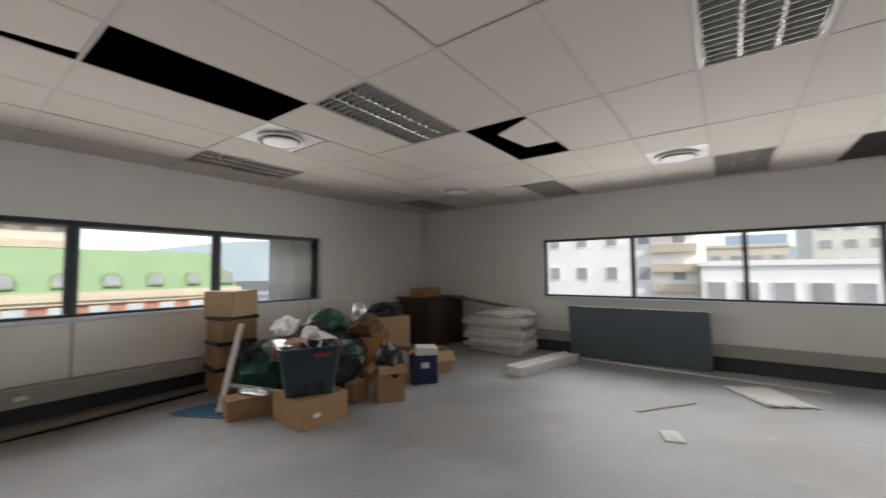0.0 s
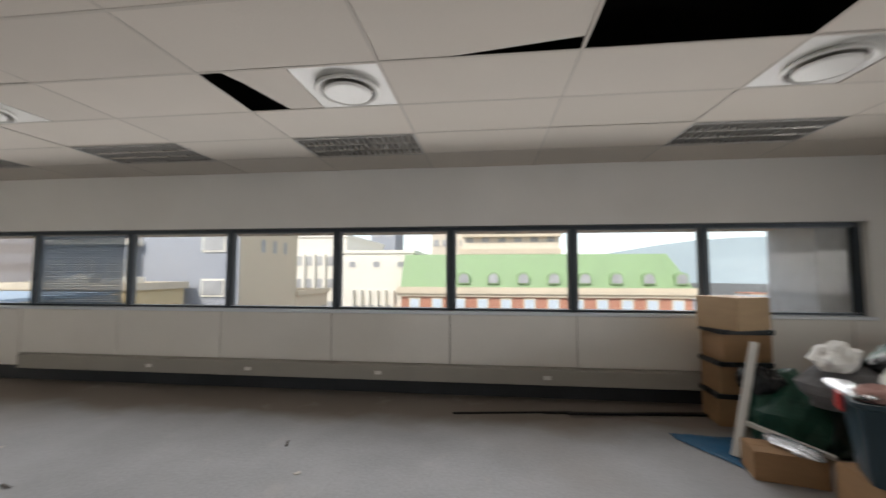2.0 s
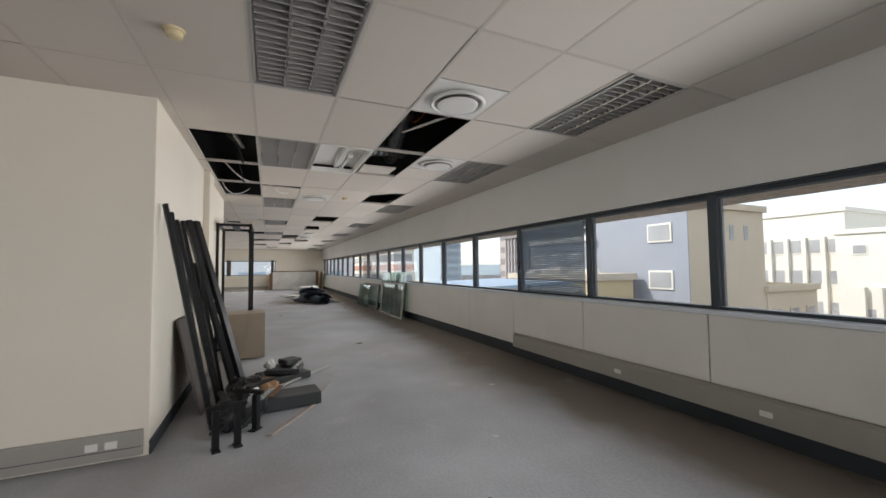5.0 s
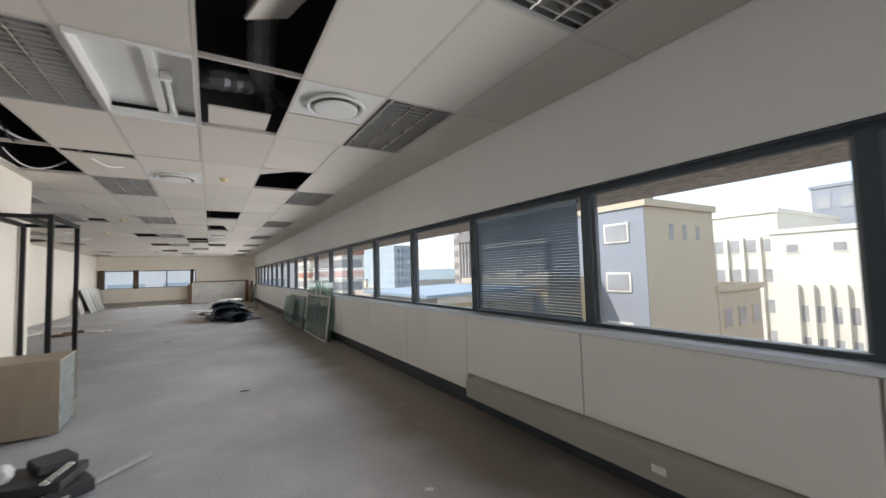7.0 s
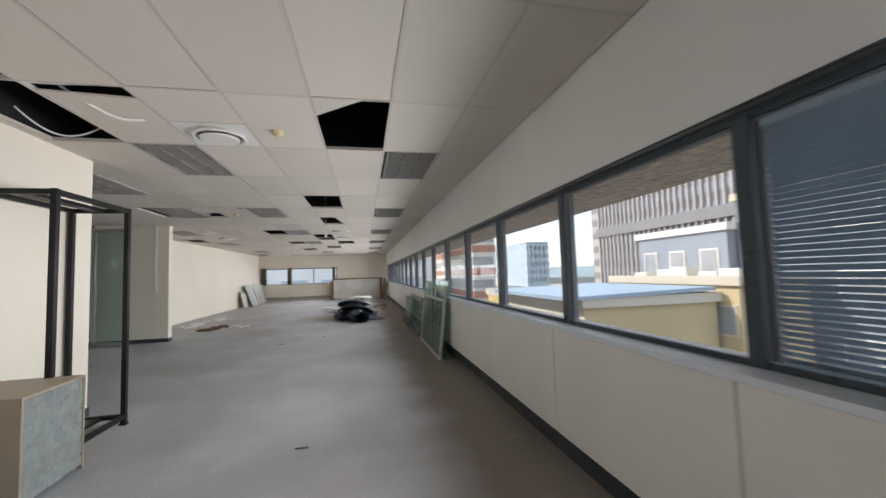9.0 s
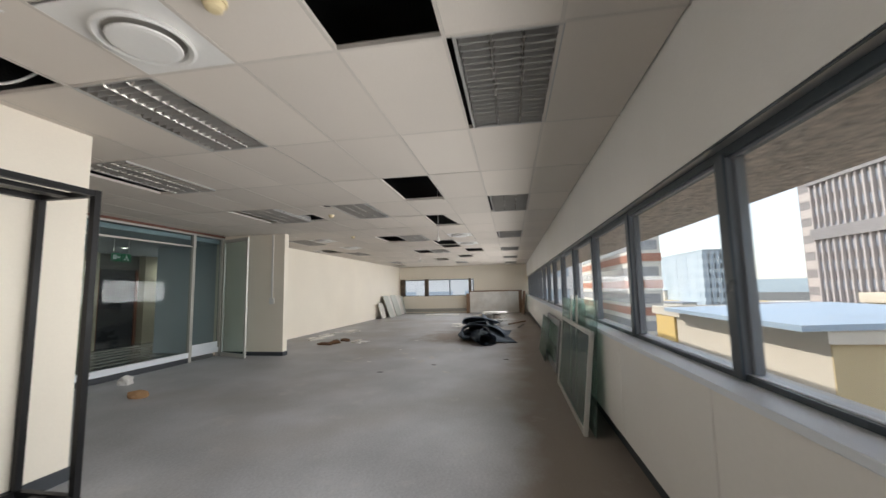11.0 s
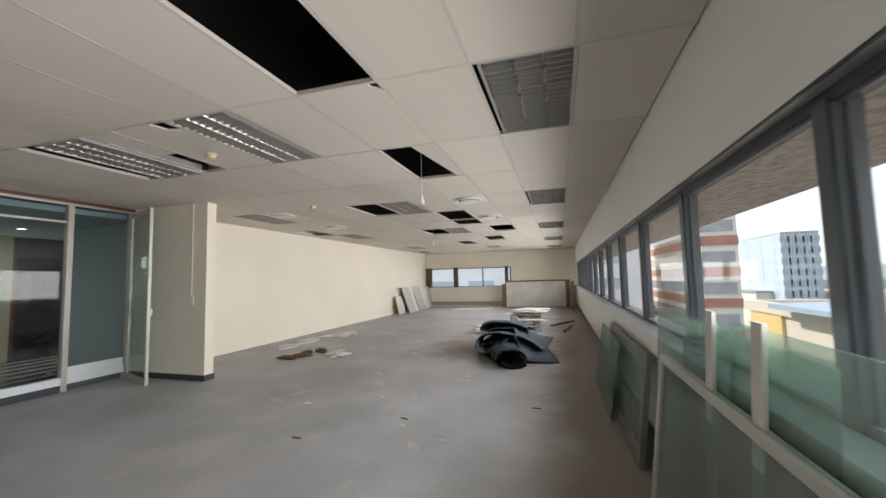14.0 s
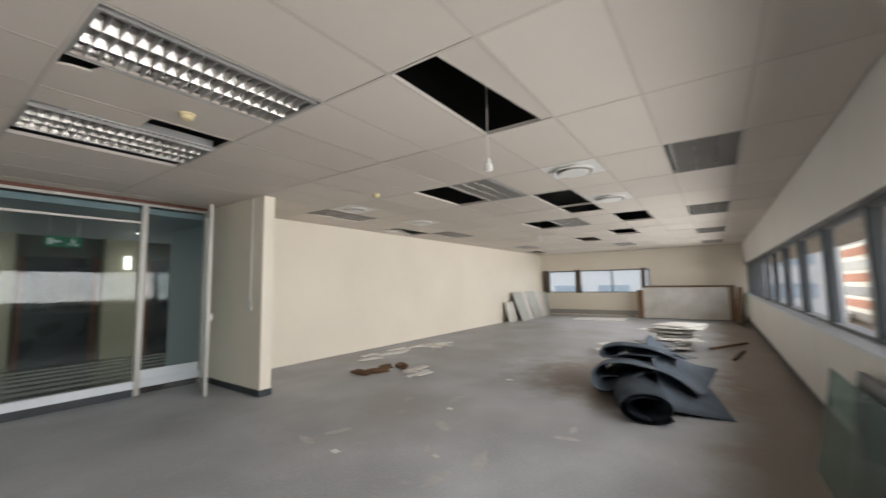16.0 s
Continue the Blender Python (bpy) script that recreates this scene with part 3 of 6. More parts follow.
# ---- ceiling fittings ----
def louvre_lamp(i, j, dy=0.0):
    """A recessed 1200 x 600 fluorescent fitting with three tubes and a grid louvre, unlit."""
    x0, x1, y0, y1 = cell(i, j)
    y1 = min(y1, YN)
    lamp = empty("ceiling_light", pose((x0 + x1) / 2, (y0 + y1) / 2 + dy, CEIL), "recessed unlit fluorescent ceiling light with metal grid louvre", "ceiling light", "recessed ceiling lights")
    w, d = 0.585, (y1 - y0) / 2 - 0.015
    part("housing", bx(-w, w, -d, d, 0.1, 0.104), M_REFLECT, lamp)
    for s in (-1, 1):
        part("side", bx(-w, w, s * d - 0.004, s * d + 0.004, 0.0, 0.099), M_REFLECT, lamp)
        part("side", bx(s * w - 0.004, s * w + 0.004, -d + 0.005, d - 0.005, 0.0, 0.099), M_REFLECT, lamp)
    bm = bmesh.new()
    for s in (-1, 1):
        box(bm, -w, w, s * (d - 0.008) - 0.007, s * (d - 0.008) + 0.007, 0.004, 0.012)
        box(bm, s * (w - 0.008) - 0.007, s * (w - 0.008) + 0.007, -d, d, 0.005, 0.013)
    part("frame", bm, M_LOUVRE, lamp)
    for k in (-1, 0, 1):
        bm = bmesh.new()
        tube(bm, [(-w + 0.03, k * d * 0.62, 0.07), (w - 0.03, k * d * 0.62, 0.07)], 0.013, 8)
        part("tube", bm, M_TUBE, lamp, "white fluorescent tube")
    for k in (-0.97, -0.32, 0.32, 0.97):
        yc, f = k * (d - 0.015), 1.0 if abs(k) < 0.5 else 0.45
        bm = bmesh.new()
        half = [(0.005 * f, 0.003), (0.012 * f, 0.022), (0.023 * f, 0.045), (0.042 * f, 0.066)]
        prof = [(yc - a, z) for a, z in half] + [(yc + a, z) for a, z in half[::-1]]
        e0, e1 = ([bm.verts.new((x, y, z)) for y, z in prof] for x in (-w + 0.02, w - 0.02))
        bm.faces.new(e0)
        bm.faces.new(e1[::-1])
        for q in range(8):
            bm.faces.new((e0[q], e1[q], e1[(q + 1) % 8], e0[(q + 1) % 8]))
        part("reflector", bm, M_MIRROR, lamp, "bright sloped reflector")
    bm = bmesh.new()
    for k in range(1, 18):
        x = -w + 2 * w * k / 18
        box(bm, x - 0.003, x + 0.003, -d + 0.02, d - 0.02, 0.0025, 0.05)
    part("louvre", bm, M_LOUVRE, lamp, "dull metal cross louvre")
    return lamp


first = louvre_lamp(1, -4)
for i, j in sorted(LAMPS - {(1, -4)}):
    if j == 0:
        continue
    dy = 0.24 if (i, j) in ((4, -7), (2, -7)) else -0.04 if (i, j) in ((4, -4), (7, -4)) else 0.0
    x0, x1, y0, y1 = cell(i, j)
    copy_thing(first, pose((x0 + x1) / 2, (y0 + y1) / 2 + dy, CEIL + (-0.01 if dy > 0 else 0)))
EDGE = 0.03
edge_lamp = louvre_lamp(1, 0, EDGE)
for i, j in sorted(LAMPS - {(1, 0)}):
    if j == 0:
        x0, x1, y0, y1 = cell(i, j)
        copy_thing(edge_lamp, pose((x0 + x1) / 2, (y0 + min(y1, YN)) / 2 + EDGE, CEIL))

# perforated hanger rail left beside the slipped fitting
x0, x1, y0, y1 = cell(4, -7)
rail = empty("hanger_rail", pose((x0 + x1) / 2 - 0.1, y1 + 0.265, CEIL + 0.006), "white perforated metal hanger rail in the ceiling", "rail")
part("bar", bx(-0.5, 0.5, -0.02, 0.02, 0, 0.004), M_WHITE, rail)
bm = bmesh.new()
for k in range(22):
    box(bm, -0.47 + 0.044 * k, -0.452 + 0.044 * k, -0.007, 0.007, -0.002, 0.003)
part("perforation", bm, M_VOIDSHADE, rail, "dark slots")

# fitting that has lost its louvre
x0, x1, y0, y1 = cell(-2, -3)
batten = empty("ceiling_light", pose((x0 + x1) / 2, (y0 + y1) / 2, CEIL), "open fluorescent ceiling light without louvre, single tube", "ceiling light")
bm = bmesh.new()
box(bm, -0.58, 0.58, -0.28, 0.28, 0.09, 0.095)
for s in (-1, 1):
    box(bm, -0.58, 0.58, s * 0.28 - 0.005, s * 0.28 + 0.005, -0.004, 0.09)
    box(bm, s * 0.58 - 0.02, s * 0.58 + 0.02, -0.28, 0.28, -0.006, 0.05)
part("housing", bm, M_WHITE, batten, "cream painted steel tray")
bm = bmesh.new()
tube(bm, [(-0.52, 0.12, 0.06), (0.1, 0.12, 0.06)], 0.018, 10)
part("tube", bm, M_TUBE, batten)
for x in (-0.54, 0.12):
    part("holder", bx(x - 0.015, x + 0.015, 0.09, 0.15, 0.02, 0.09, None, 0.004), M_WHITE, batten)
part("gear_cover", bx(-0.57, 0.57, 0.02, 0.08, 0.055, 0.09, None, 0.006), M_WHITE, batten)


def diffuser(x, y):
    """A round air diffuser on a square white plate."""
    d = empty("air_diffuser", pose(x, y, CEIL), "round white air diffuser on a square ceiling plate", "air vent", "ceiling air diffusers")
    part("plate", bx(-0.292, 0.292, -0.292, 0.292, 0.005, 0.013), M_WHITE, d)
    bm = bmesh.new()
    lathe(bm, [(0.205, 0.004), (0.215, -0.004), (0.225, -0.02), (0.21, -0.028), (0.19, -0.02), (0.18, 0.0)], 36)
    part("ring", bm, M_WHITE, d)
    # closed disc whose grey stands for the shaded opening behind the ring
    bm = bmesh.new()
    lathe(bm, [(0.001, 0.003), (0.18, 0.003), (0.18, 0.001), (0.001, 0.001)], 32)
    part("throat", bm, M_TRUNK, d, "grey disc coloured for the shade inside the air gap")
    bm = bmesh.new()
    lathe(bm, [(0.001, -0.044), (0.14, -0.043), (0.16, -0.038), (0.164, -0.03), (0.13, -0.022), (0.001, -0.02)], 36)
    part("disc", bm, M_WHITE, d)
    return d


dv = None
for i, j in DIFFUSERS.items():
    i, k = round(i, 2), math.floor(j)
    x, y = GX - 1.2 * i, GY + 0.6 * k + 0.3
    if dv is None:
        dv = diffuser(x, y)
    else:
        copy_thing(dv, pose(x, y, CEIL))


def detector(x, y):
    d = empty("smoke_detector", pose(x, y, CEIL + 0.004), "small yellowed smoke detector on the ceiling", "smoke detector", "smoke detectors")
    bm = bmesh.new()
    lathe(bm, [(0.001, -0.012), (0.052, -0.012), (0.055, 0.0), (0.001, 0.0)], 20)
    part("base", bm, M_YELLOWED, d)
    bm = bmesh.new()
    lathe(bm, [(0.001, -0.05), (0.026, -0.048), (0.038, -0.04), (0.042, -0.02), (0.044, -0.012)], 20)
    part("sensor", bm, M_YELLOWED, d)
    return d


det = detector(GX + 1.2 * 3.43, GY - 0.6 * 4.62)
for i, j in ((0.62, -1.62), (4.6, -4.55), (6.8, -5.75)):
    copy_thing(det, pose(GX - 1.2 * i, GY + 0.6 * j, CEIL + 0.004))


def pendant(x, y, z):
    """A bare lampholder left hanging by its flex from an open ceiling cell."""
    d = empty("pendant_lamp", pose(x, y, z), "bare white lampholder hanging on a flex from the ceiling", "pendant lamp", "hanging lampholders")
    bm = bmesh.new()
    tube(bm, [(0.0, 0, 0.1), (0.004, 0.002, 0.3), (-0.003, 0, 0.55), (0, 0, SLAB - z)], 0.005, 6)
    part("flex", bm, M_WHITE, d)
    bm = bmesh.new()
    lathe(bm, [(0.001, 0.11), (0.018, 0.1), (0.022, 0.06), (0.034, 0.05), (0.036, 0.015), (0.024, 0.0), (0.001, 0.0)], 16)
    part("lampholder", bm, M_WHITE, d)
    return d


pd = pendant(-15.24, 3.05, 2.37)
copy_thing(pd, pose(GX - 1.2 * 10.6, GY - 0.6 * 4.75, 2.37))

M_DUCT = mat("dull_foil_duct", (0.16, 0.16, 0.165), 0.4, metal=0.6, var=0.2, scale=20, fine=60, bump=0.01)
# loose ducts and cables in the void above the missing boards
def duct(pts, r, name="flexible_duct"):
    bm = bmesh.new()
    p = []
    for a, b in zip(pts, pts[1:]):
        a, b = Vector(a), Vector(b)
        p += [a.lerp(b, k / 8) for k in range(8)]
    p.append(Vector(pts[-1]))
    n, rings = 12, []
    for k, c in enumerate(p):
        d = (p[min(k + 1, len(p) - 1)] - p[max(k - 1, 0)]).normalized()
        u = d.cross((0, 0, 1)).normalized()
        w = d.cross(u)
        rr = r * (1.0 if k % 2 else 0.88)
        rings.append([bm.verts.new(c + rr * (math.cos(t) * u + math.sin(t) * w)) for t in (2 * math.pi * q / n for q in range(n))])
    for a, b in zip(rings, rings[1:]):
        for q in range(n):
            bm.faces.new((a[q], a[(q + 1) % n], b[(q + 1) % n], b[q]))
    return tagged(obj(name, bm, M_DUCT), "crinkled dark silver flexible air duct in the ceiling void", "air duct")


duct([(-6.75, 2.7, 3.1), (-6.45, 3.1, 2.95), (-6.5, 3.45, 3.0), (-6.9, 3.7, 3.1)], 0.11)
duct([(-5.6, 3.35, 3.2), (-6.2, 3.4, 3.0), (-6.8, 3.5, 2.95)], 0.1)


def cable(name, pts, r, material, label):
    """A cable that sags smoothly through its points."""
    cu = bpy.data.curves.new(name, "CURVE")
    cu.dimensions, cu.bevel_depth, cu.bevel_resolution = "3D", r, 2
    sp = cu.splines.new("NURBS")
    sp.points.add(len(pts) - 1)
    for q, p in zip(sp.points, pts):
        q.co = (*p, 1)
    sp.use_endpoint_u, sp.order_u = True, 3
    cu.materials.append(material)
    ob = new(name, cu)
    return tagged(ob, label, "cable")


M_ORANGE = mat("orange_conduit", (0.45, 0.12, 0.03), 0.5, var=0.1, bump=0)
cable("cable", [(-4.6, 3.3, 3.3), (-5.0, 3.4, 2.95), (-5.4, 3.3, 2.9), (-5.7, 3.5, 3.2)], 0.012, M_ORANGE, "orange cable in the open ceiling void")
cable("cable", [(-7.9, 1.3, 2.98), (-8.0, 1.5, 2.74), (-8.2, 1.75, 2.73), (-8.3, 2.1, 2.8)], 0.012, M_WHITE, "grey cable sagging out of the ceiling")
cable("cable", [(-8.3, 1.9, 2.78), (-8.5, 2.05, 2.66), (-8.7, 2.2, 2.68), (-8.8, 2.38, 2.8)], 0.01, M_WHITE, "grey cable sagging out of the ceiling")
cable("cable", [(-8.9, 1.2, 2.85), (-9.1, 1.25, 2.72), (-9.25, 1.45, 2.71), (-9.3, 1.6, 2.85)], 0.008, M_WHITE, "thin cable loop below the ceiling")
cable("cable", [(-6.0, 1.35, 3.2), (-6.3, 1.6, 2.8), (-6.8, 1.65, 2.85), (-7.4, 1.4, 3.2)], 0.02, M_ALU, "silver conduit in the ceiling void")

hang = obj("broken_board", bx(-0.32, 0.32, -0.13, 0.13, 0, 0.016, None, 0.003), M_TILE)
hang.matrix_world = pose(-5.15, 3.42, CEIL + 0.16, 24, 6, 12)
tagged(hang, "broken ceiling board tipped up inside the open bay", "board")
cable("cable", [(-4.7, 3.1, 3.2), (-5.1, 3.2, 2.9), (-5.5, 3.15, 3.0), (-5.7, 3.3, 3.3)], 0.008, M_BLACK, "black cable in the open ceiling void")
for x, y in ((-6.4, 1.5), (-7.6, 1.45)):
    cable("cable", [(x, y, 3.2), (x - 0.15, y + 0.1, 2.75), (x - 0.4, y + 0.15, 2.62), (x - 0.6, y, 2.9)], 0.007, M_BLACK, "thin black cable loop hanging from the void")

# ---- glass partition and corridor ----
GYL = -2.05
structure("partition_rail", bx(-15.36, -9.99, GYL - 0.04, GYL + 0.04, 0.1, 0.2), M_SILL, "white bottom rail of the glass partition", "partition")
structure("partition_skirting", bx(-14.48, -9.99, GYL - 0.03, GYL + 0.03, 0.0, 0.1), M_SKIRT, "dark skirting of the glass partition", "skirting")
M_REDWOOD = mat("red_brown_head", (0.14, 0.055, 0.035), 0.5, var=0.15, bump=0)
gp_ = structure("glass_partition", bx(-15.36, -9.99, GYL - 0.03, GYL + 0.03, 2.655, 2.7), M_REDWOOD, "full-height office glass partition with silver frame", "partition")
part("top_rail", bx(-15.36, -9.99, GYL - 0.028, GYL + 0.028, 2.62, 2.654), M_ALU, gp_)
for x in (-10.3, -12.5, -14.48, -15.3):
    part("post", bx(x - 0.035, x + 0.035, GYL - 0.04, GYL + 0.045, 0.0 if x < -14 else 0.2, 2.62, None, 0.004), M_ALU, gp_)
for a, b in ((-14.44, -12.54), (-12.46, -10.34)):
    part("pane", bx(a, b, GYL - 0.004, GYL + 0.004, 0.2, 2.62), M_OFFICEGLASS, gp_)
part("transom", bx(-14.44, -10.34, GYL - 0.02, GYL + 0.02, 2.36, 2.39), M_ALU, gp_)
part("side_pane", bx(-15.26, -14.52, GYL - 0.004, GYL + 0.004, 0.33, 2.62), M_OFFICEGLASS, gp_)
part("kick_panel", bx(-15.26, -14.52, GYL - 0.015, GYL + 0.015, 0.2, 0.33), M_SILL, gp_)
door = structure("door_1", bx(0, 0.05, -0.02, 0.02, 0.01, 2.6), M_ALU, "glass office door with silver frame, standing open", "door")
part("stile", bx(0.85, 0.9, -0.02, 0.02, 0.01, 2.6), M_ALU, door)
part("top_stile", bx(0.05, 0.85, -0.02, 0.02, 2.53, 2.6), M_ALU, door)
part("bottom_stile", bx(0.05, 0.85, -0.02, 0.02, 0.01, 0.09), M_ALU, door)
part("door_pane", bx(0.05, 0.85, -0.004, 0.004, 0.09, 2.53), M_OFFICEGLASS, door)
part("door_handle", bx(0.82, 0.86, 0.02, 0.06, 1.0, 1.1, None, 0.008), M_ALU, door, "small silver handle")
door.matrix_world = pose(-15.27, -1.96, 0, 0, 0, 70)
# corridor shell
M_CORRFLOOR = mat("corridor_stone", (0.09, 0.09, 0.09), 0.2, var=0.15, scale=2, bump=0)
M_BLUEGREY = mat("blue_grey_paint", (0.5, 0.55, 0.6), 0.5, var=0.04, bump=0)
M_CORRDARK = mat("dark_stone_cladding", (0.1, 0.095, 0.085), 0.5, var=0.2, scale=2, bump=0)
M_DOORDARK = mat("dark_door_veneer", (0.03, 0.03, 0.034), 0.3, var=0.2, bump=0)
structure("corridor_floor", bx(-19.8, -9.99, -6.2, GYL - 0.05, 0.0, 0.006), M_CORRFLOOR, "dark polished corridor floor", "floor")
structure("corridor_ceiling", bx(-19.8, -9.99, -6.2, GYL - 0.05, 2.52, 2.6), M_BLUEGREY, "plain corridor ceiling", "ceiling")
structure("corridor_wall", bx(-19.8, -9.98, -6.4, -6.2, 0, SLAB), M_CORRDARK, "dark brown-grey corridor wall", "wall")
structure("corridor_end_wall", bx(-20, -19.8, -6.4, YS - 0.2, 0, SLAB), M_BLUEGREY, "blue-grey corridor end wall", "wall")
structure("corridor_side_wall", bx(-17.6, -15.53, -4.0, YS - 0.21, 0, 2.52), M_BLUEGREY, "blue-grey wall beside the glass door", "wall")
structure("corridor_east_wall", bx(-9.98, -9.9, -6.4, GYL - 0.05, 0, SLAB), M_CORRDARK, "corridor wall at the core", "wall")
for x in (-18.4, -16.4, -14.4, -12.4, -10.9):
    d = structure("lift_door", bx(x - 0.5, x + 0.5, -6.2, -6.16, 0, 2.1), M_DOORDARK, "dark lift door in the corridor", "door")
    part("architrave", bx(x - 0.58, x - 0.5, -6.2, -6.13, 0, 2.1), M_REDWOOD, d)
    part("architrave", bx(x + 0.5, x + 0.58, -6.2, -6.13, 0, 2.1), M_REDWOOD, d)
M_PILASTER = mat("olive_beige_plaster", (0.36, 0.32, 0.24), 0.6, var=0.08, bump=0)
M_SHADEGLOW = glow_mat("frosted_shade", (1.0, 0.96, 0.9), 2.0)
for x in (-19.1, -17.4, -15.4, -13.4, -11.65):
    structure("corridor_pilaster", bx(x - 0.36, x + 0.36, -6.2, -5.98, 0, 2.52, None, 0.01), M_PILASTER, "olive beige pilaster between lift doors", "pilaster")
    sc_ = empty("wall_light", pose(x, -5.98, 1.95), "small lit cylindrical wall light on a pilaster", "wall light", "corridor wall lights")
    part("bracket", bx(-0.03, 0.03, 0.0, 0.06, 0.04, 0.1, None, 0.004), M_ALU, sc_)
    bm = bmesh.new()
    lathe(bm, [(0.05, -0.08), (0.055, 0.0), (0.055, 0.16), (0.05, 0.2)], 16, (0, 0.11, 0))
    part("shade", bm, M_SHADEGLOW, sc_, "frosted white cylinder shade")
M_FLOORPALE = mat("pale_floor_stone", (0.3, 0.29, 0.27), 0.2, var=0.1, bump=0)
corr = bpy.data.objects["corridor_floor"]
for k in range(8):
    part("floor_band", bx(-19.7, -10.0, -2.75 - 0.42 * k, -2.55 - 0.42 * k, 0.006, 0.009), M_FLOORPALE, corr)
M_LAMPGLOW = glow_mat("downlight_glow", (1.0, 0.95, 0.85), 6.0)
for x, y in ((-13.2, -3.4), (-15.2, -4.6), (-17.6, -4.9), (-12.0, -5.0)):
    d = empty("downlight", pose(x, y, 2.52), "small lit round downlight in the corridor ceiling", "downlight", "corridor downlights")
    bm = bmesh.new()
    lathe(bm, [(0.06, -0.004), (0.075, -0.008), (0.08, 0.0)], 20)
    part("rim", bm, M_WHITE, d)
    bm = bmesh.new()
    lathe(bm, [(0.001, -0.003), (0.06, -0.003), (0.06, -0.001), (0.001, -0.001)], 20)
    part("lens", bm, M_LAMPGLOW, d, "glowing lamp lens")
for x in (-12.6, -16.6):
    window_lamp("corridor_light", (x, -4.4, 2.5), (x, -4.4, 0), 0.5, 0.5, 15, (1.0, 0.94, 0.85), 180)
M_SIGN = glow_mat("exit_green", (0.03, 0.16, 0.08), 0.08)
sign = empty("exit_sign", pose(-13.86, -3.1, 2.14), "green emergency exit sign hanging in the corridor", "exit sign")
for q in (-1, 1):
    part("panel", bx(q * 0.1 - 0.095, q * 0.1 + 0.095, -0.01, 0.01, -0.08, 0.08, None, 0.004), M_SIGN, sign)
bm = bmesh.new()
box(bm, 0.03, 0.11, 0.011, 0.014, -0.016, 0.016)
prism(bm, [(0.17, 0.0125), (0.105, 0.011), (0.105, 0.014)], -0.045, 0.045)
part("arrow", bm, M_TUBE, sign, "white arrow")
bm = bmesh.new()
box(bm, -0.12, -0.08, 0.011, 0.014, -0.02, 0.03)
box(bm, -0.11, -0.09, 0.0112, 0.014, 0.036, 0.056)
box(bm, -0.15, -0.115, 0.0112, 0.014, -0.06, -0.025)
box(bm, -0.085, -0.05, 0.0112, 0.014, -0.05, -0.024)
part("pictogram", bm, M_TUBE, sign, "white exit pictogram")
for x in (-0.15, 0.15):
    part("hanger", bx(x - 0.004, x + 0.004, -0.004, 0.004, 0.08, 0.38), M_ALU, sign)
# switch and conduit on the wall return
sw = empty("light_switch", pose(-15.352, -0.78, 1.2), "white light switch with surface conduit on the wall return", "light switch")
part("plate", bx(-0.002, 0.012, -0.06, 0.06, -0.07, 0.07, None, 0.004), M_WHITE, sw)
part("conduit", bx(-0.002, 0.014, -0.02, 0.02, 0.07, 1.49), M_WHITE, sw)
part("rocker", bx(0.012, 0.016, -0.02, 0.02, -0.03, 0.03, None, 0.002), M_WHITE, sw)

# ---- the city outside ----
M_GROUND = mat("city_ground", (0.12, 0.12, 0.11), 0.9, var=0.3, scale=0.05, fine=0.8, bump=0)
structure("ground", bx(-2500, 2500, -2500, 2500, -17, -16), M_GROUND, "grey city ground far below", "ground")


def facade(name, label, x0, x1, y0, y1, z1, material, cols=0, rows=0, side="S", w=1.1, h=1.3, storey=3.0, first_top=1.0, trim=None, group="city buildings", glass=None, roof=None, z0=-16):
    """A building with a parapet and rows of framed windows on one or two faces."""
    b = empty(name, pose((x0 + x1) / 2, (y0 + y1) / 2, z0), label, "building", group)
    ox, oy = (x0 + x1) / 2, (y0 + y1) / 2
    hx, hy, H = (x1 - x0) / 2, (y1 - y0) / 2, z1 - z0
    part("wall", bx(-hx, hx, -hy, hy, 0, H), material, b)
    bm = bmesh.new()
    box(bm, -hx - 0.15, hx + 0.15, -hy - 0.15, -hy + 0.2, H, H + 0.35)
    box(bm, -hx - 0.15, hx + 0.15, hy - 0.2, hy + 0.15, H, H + 0.35)
    box(bm, -hx - 0.15, -hx + 0.2, -hy + 0.2, hy - 0.2, H, H + 0.35)
    box(bm, hx - 0.2, hx + 0.15, -hy + 0.2, hy - 0.2, H, H + 0.35)
    part("parapet", bm, trim or material, b)
    for s in side:
        length = 2 * hx if s in "SN" else 2 * hy
        for c in range(cols):
            for r in range(rows):
                u = (c + 0.5) / cols * length - length / 2
                z = H - first_top - r * storey - h
                if s == "S":
                    f = lambda a, d, lo, hi, q: bx(u - a, u + a, -hy - d, -hy + 0.02 - q, lo, hi)
                elif s == "N":
                    f = lambda a, d, lo, hi, q: bx(u - a, u + a, hy - 0.02, hy + d, lo, hi)
                elif s == "E":
                    f = lambda a, d, lo, hi, q: bx(hx - 0.02 + q, hx + d, u - a, u + a, lo, hi)
                else:
                    f = lambda a, d, lo, hi, q: bx(-hx - d, -hx + 0.02 - q, u - a, u + a, lo, hi)
                win_ = part("window", f(w / 2 + 0.08, 0.06, z - 0.1, z + h + 0.08, 0), trim or material, b)
                part("pane", f(w / 2, 0.075, z, z + h, 0), glass or M_PANE, win_)
    return b


# city panes, renders and tower colours are paled to hold the haze
M_PANE = mat("haze_paled_pane", (0.38, 0.385, 0.39), 0.15, var=0.25, scale=0.6, fine=2, bump=0)
M_TAN = mat("tan_render", (0.62, 0.53, 0.39), 0.8, var=0.06, scale=0.4, fine=6, bump=0)
M_GREYBLUE = mat("grey_blue_matte", (0.31, 0.33, 0.37), 0.8, var=0.06, scale=0.4, fine=6, bump=0)
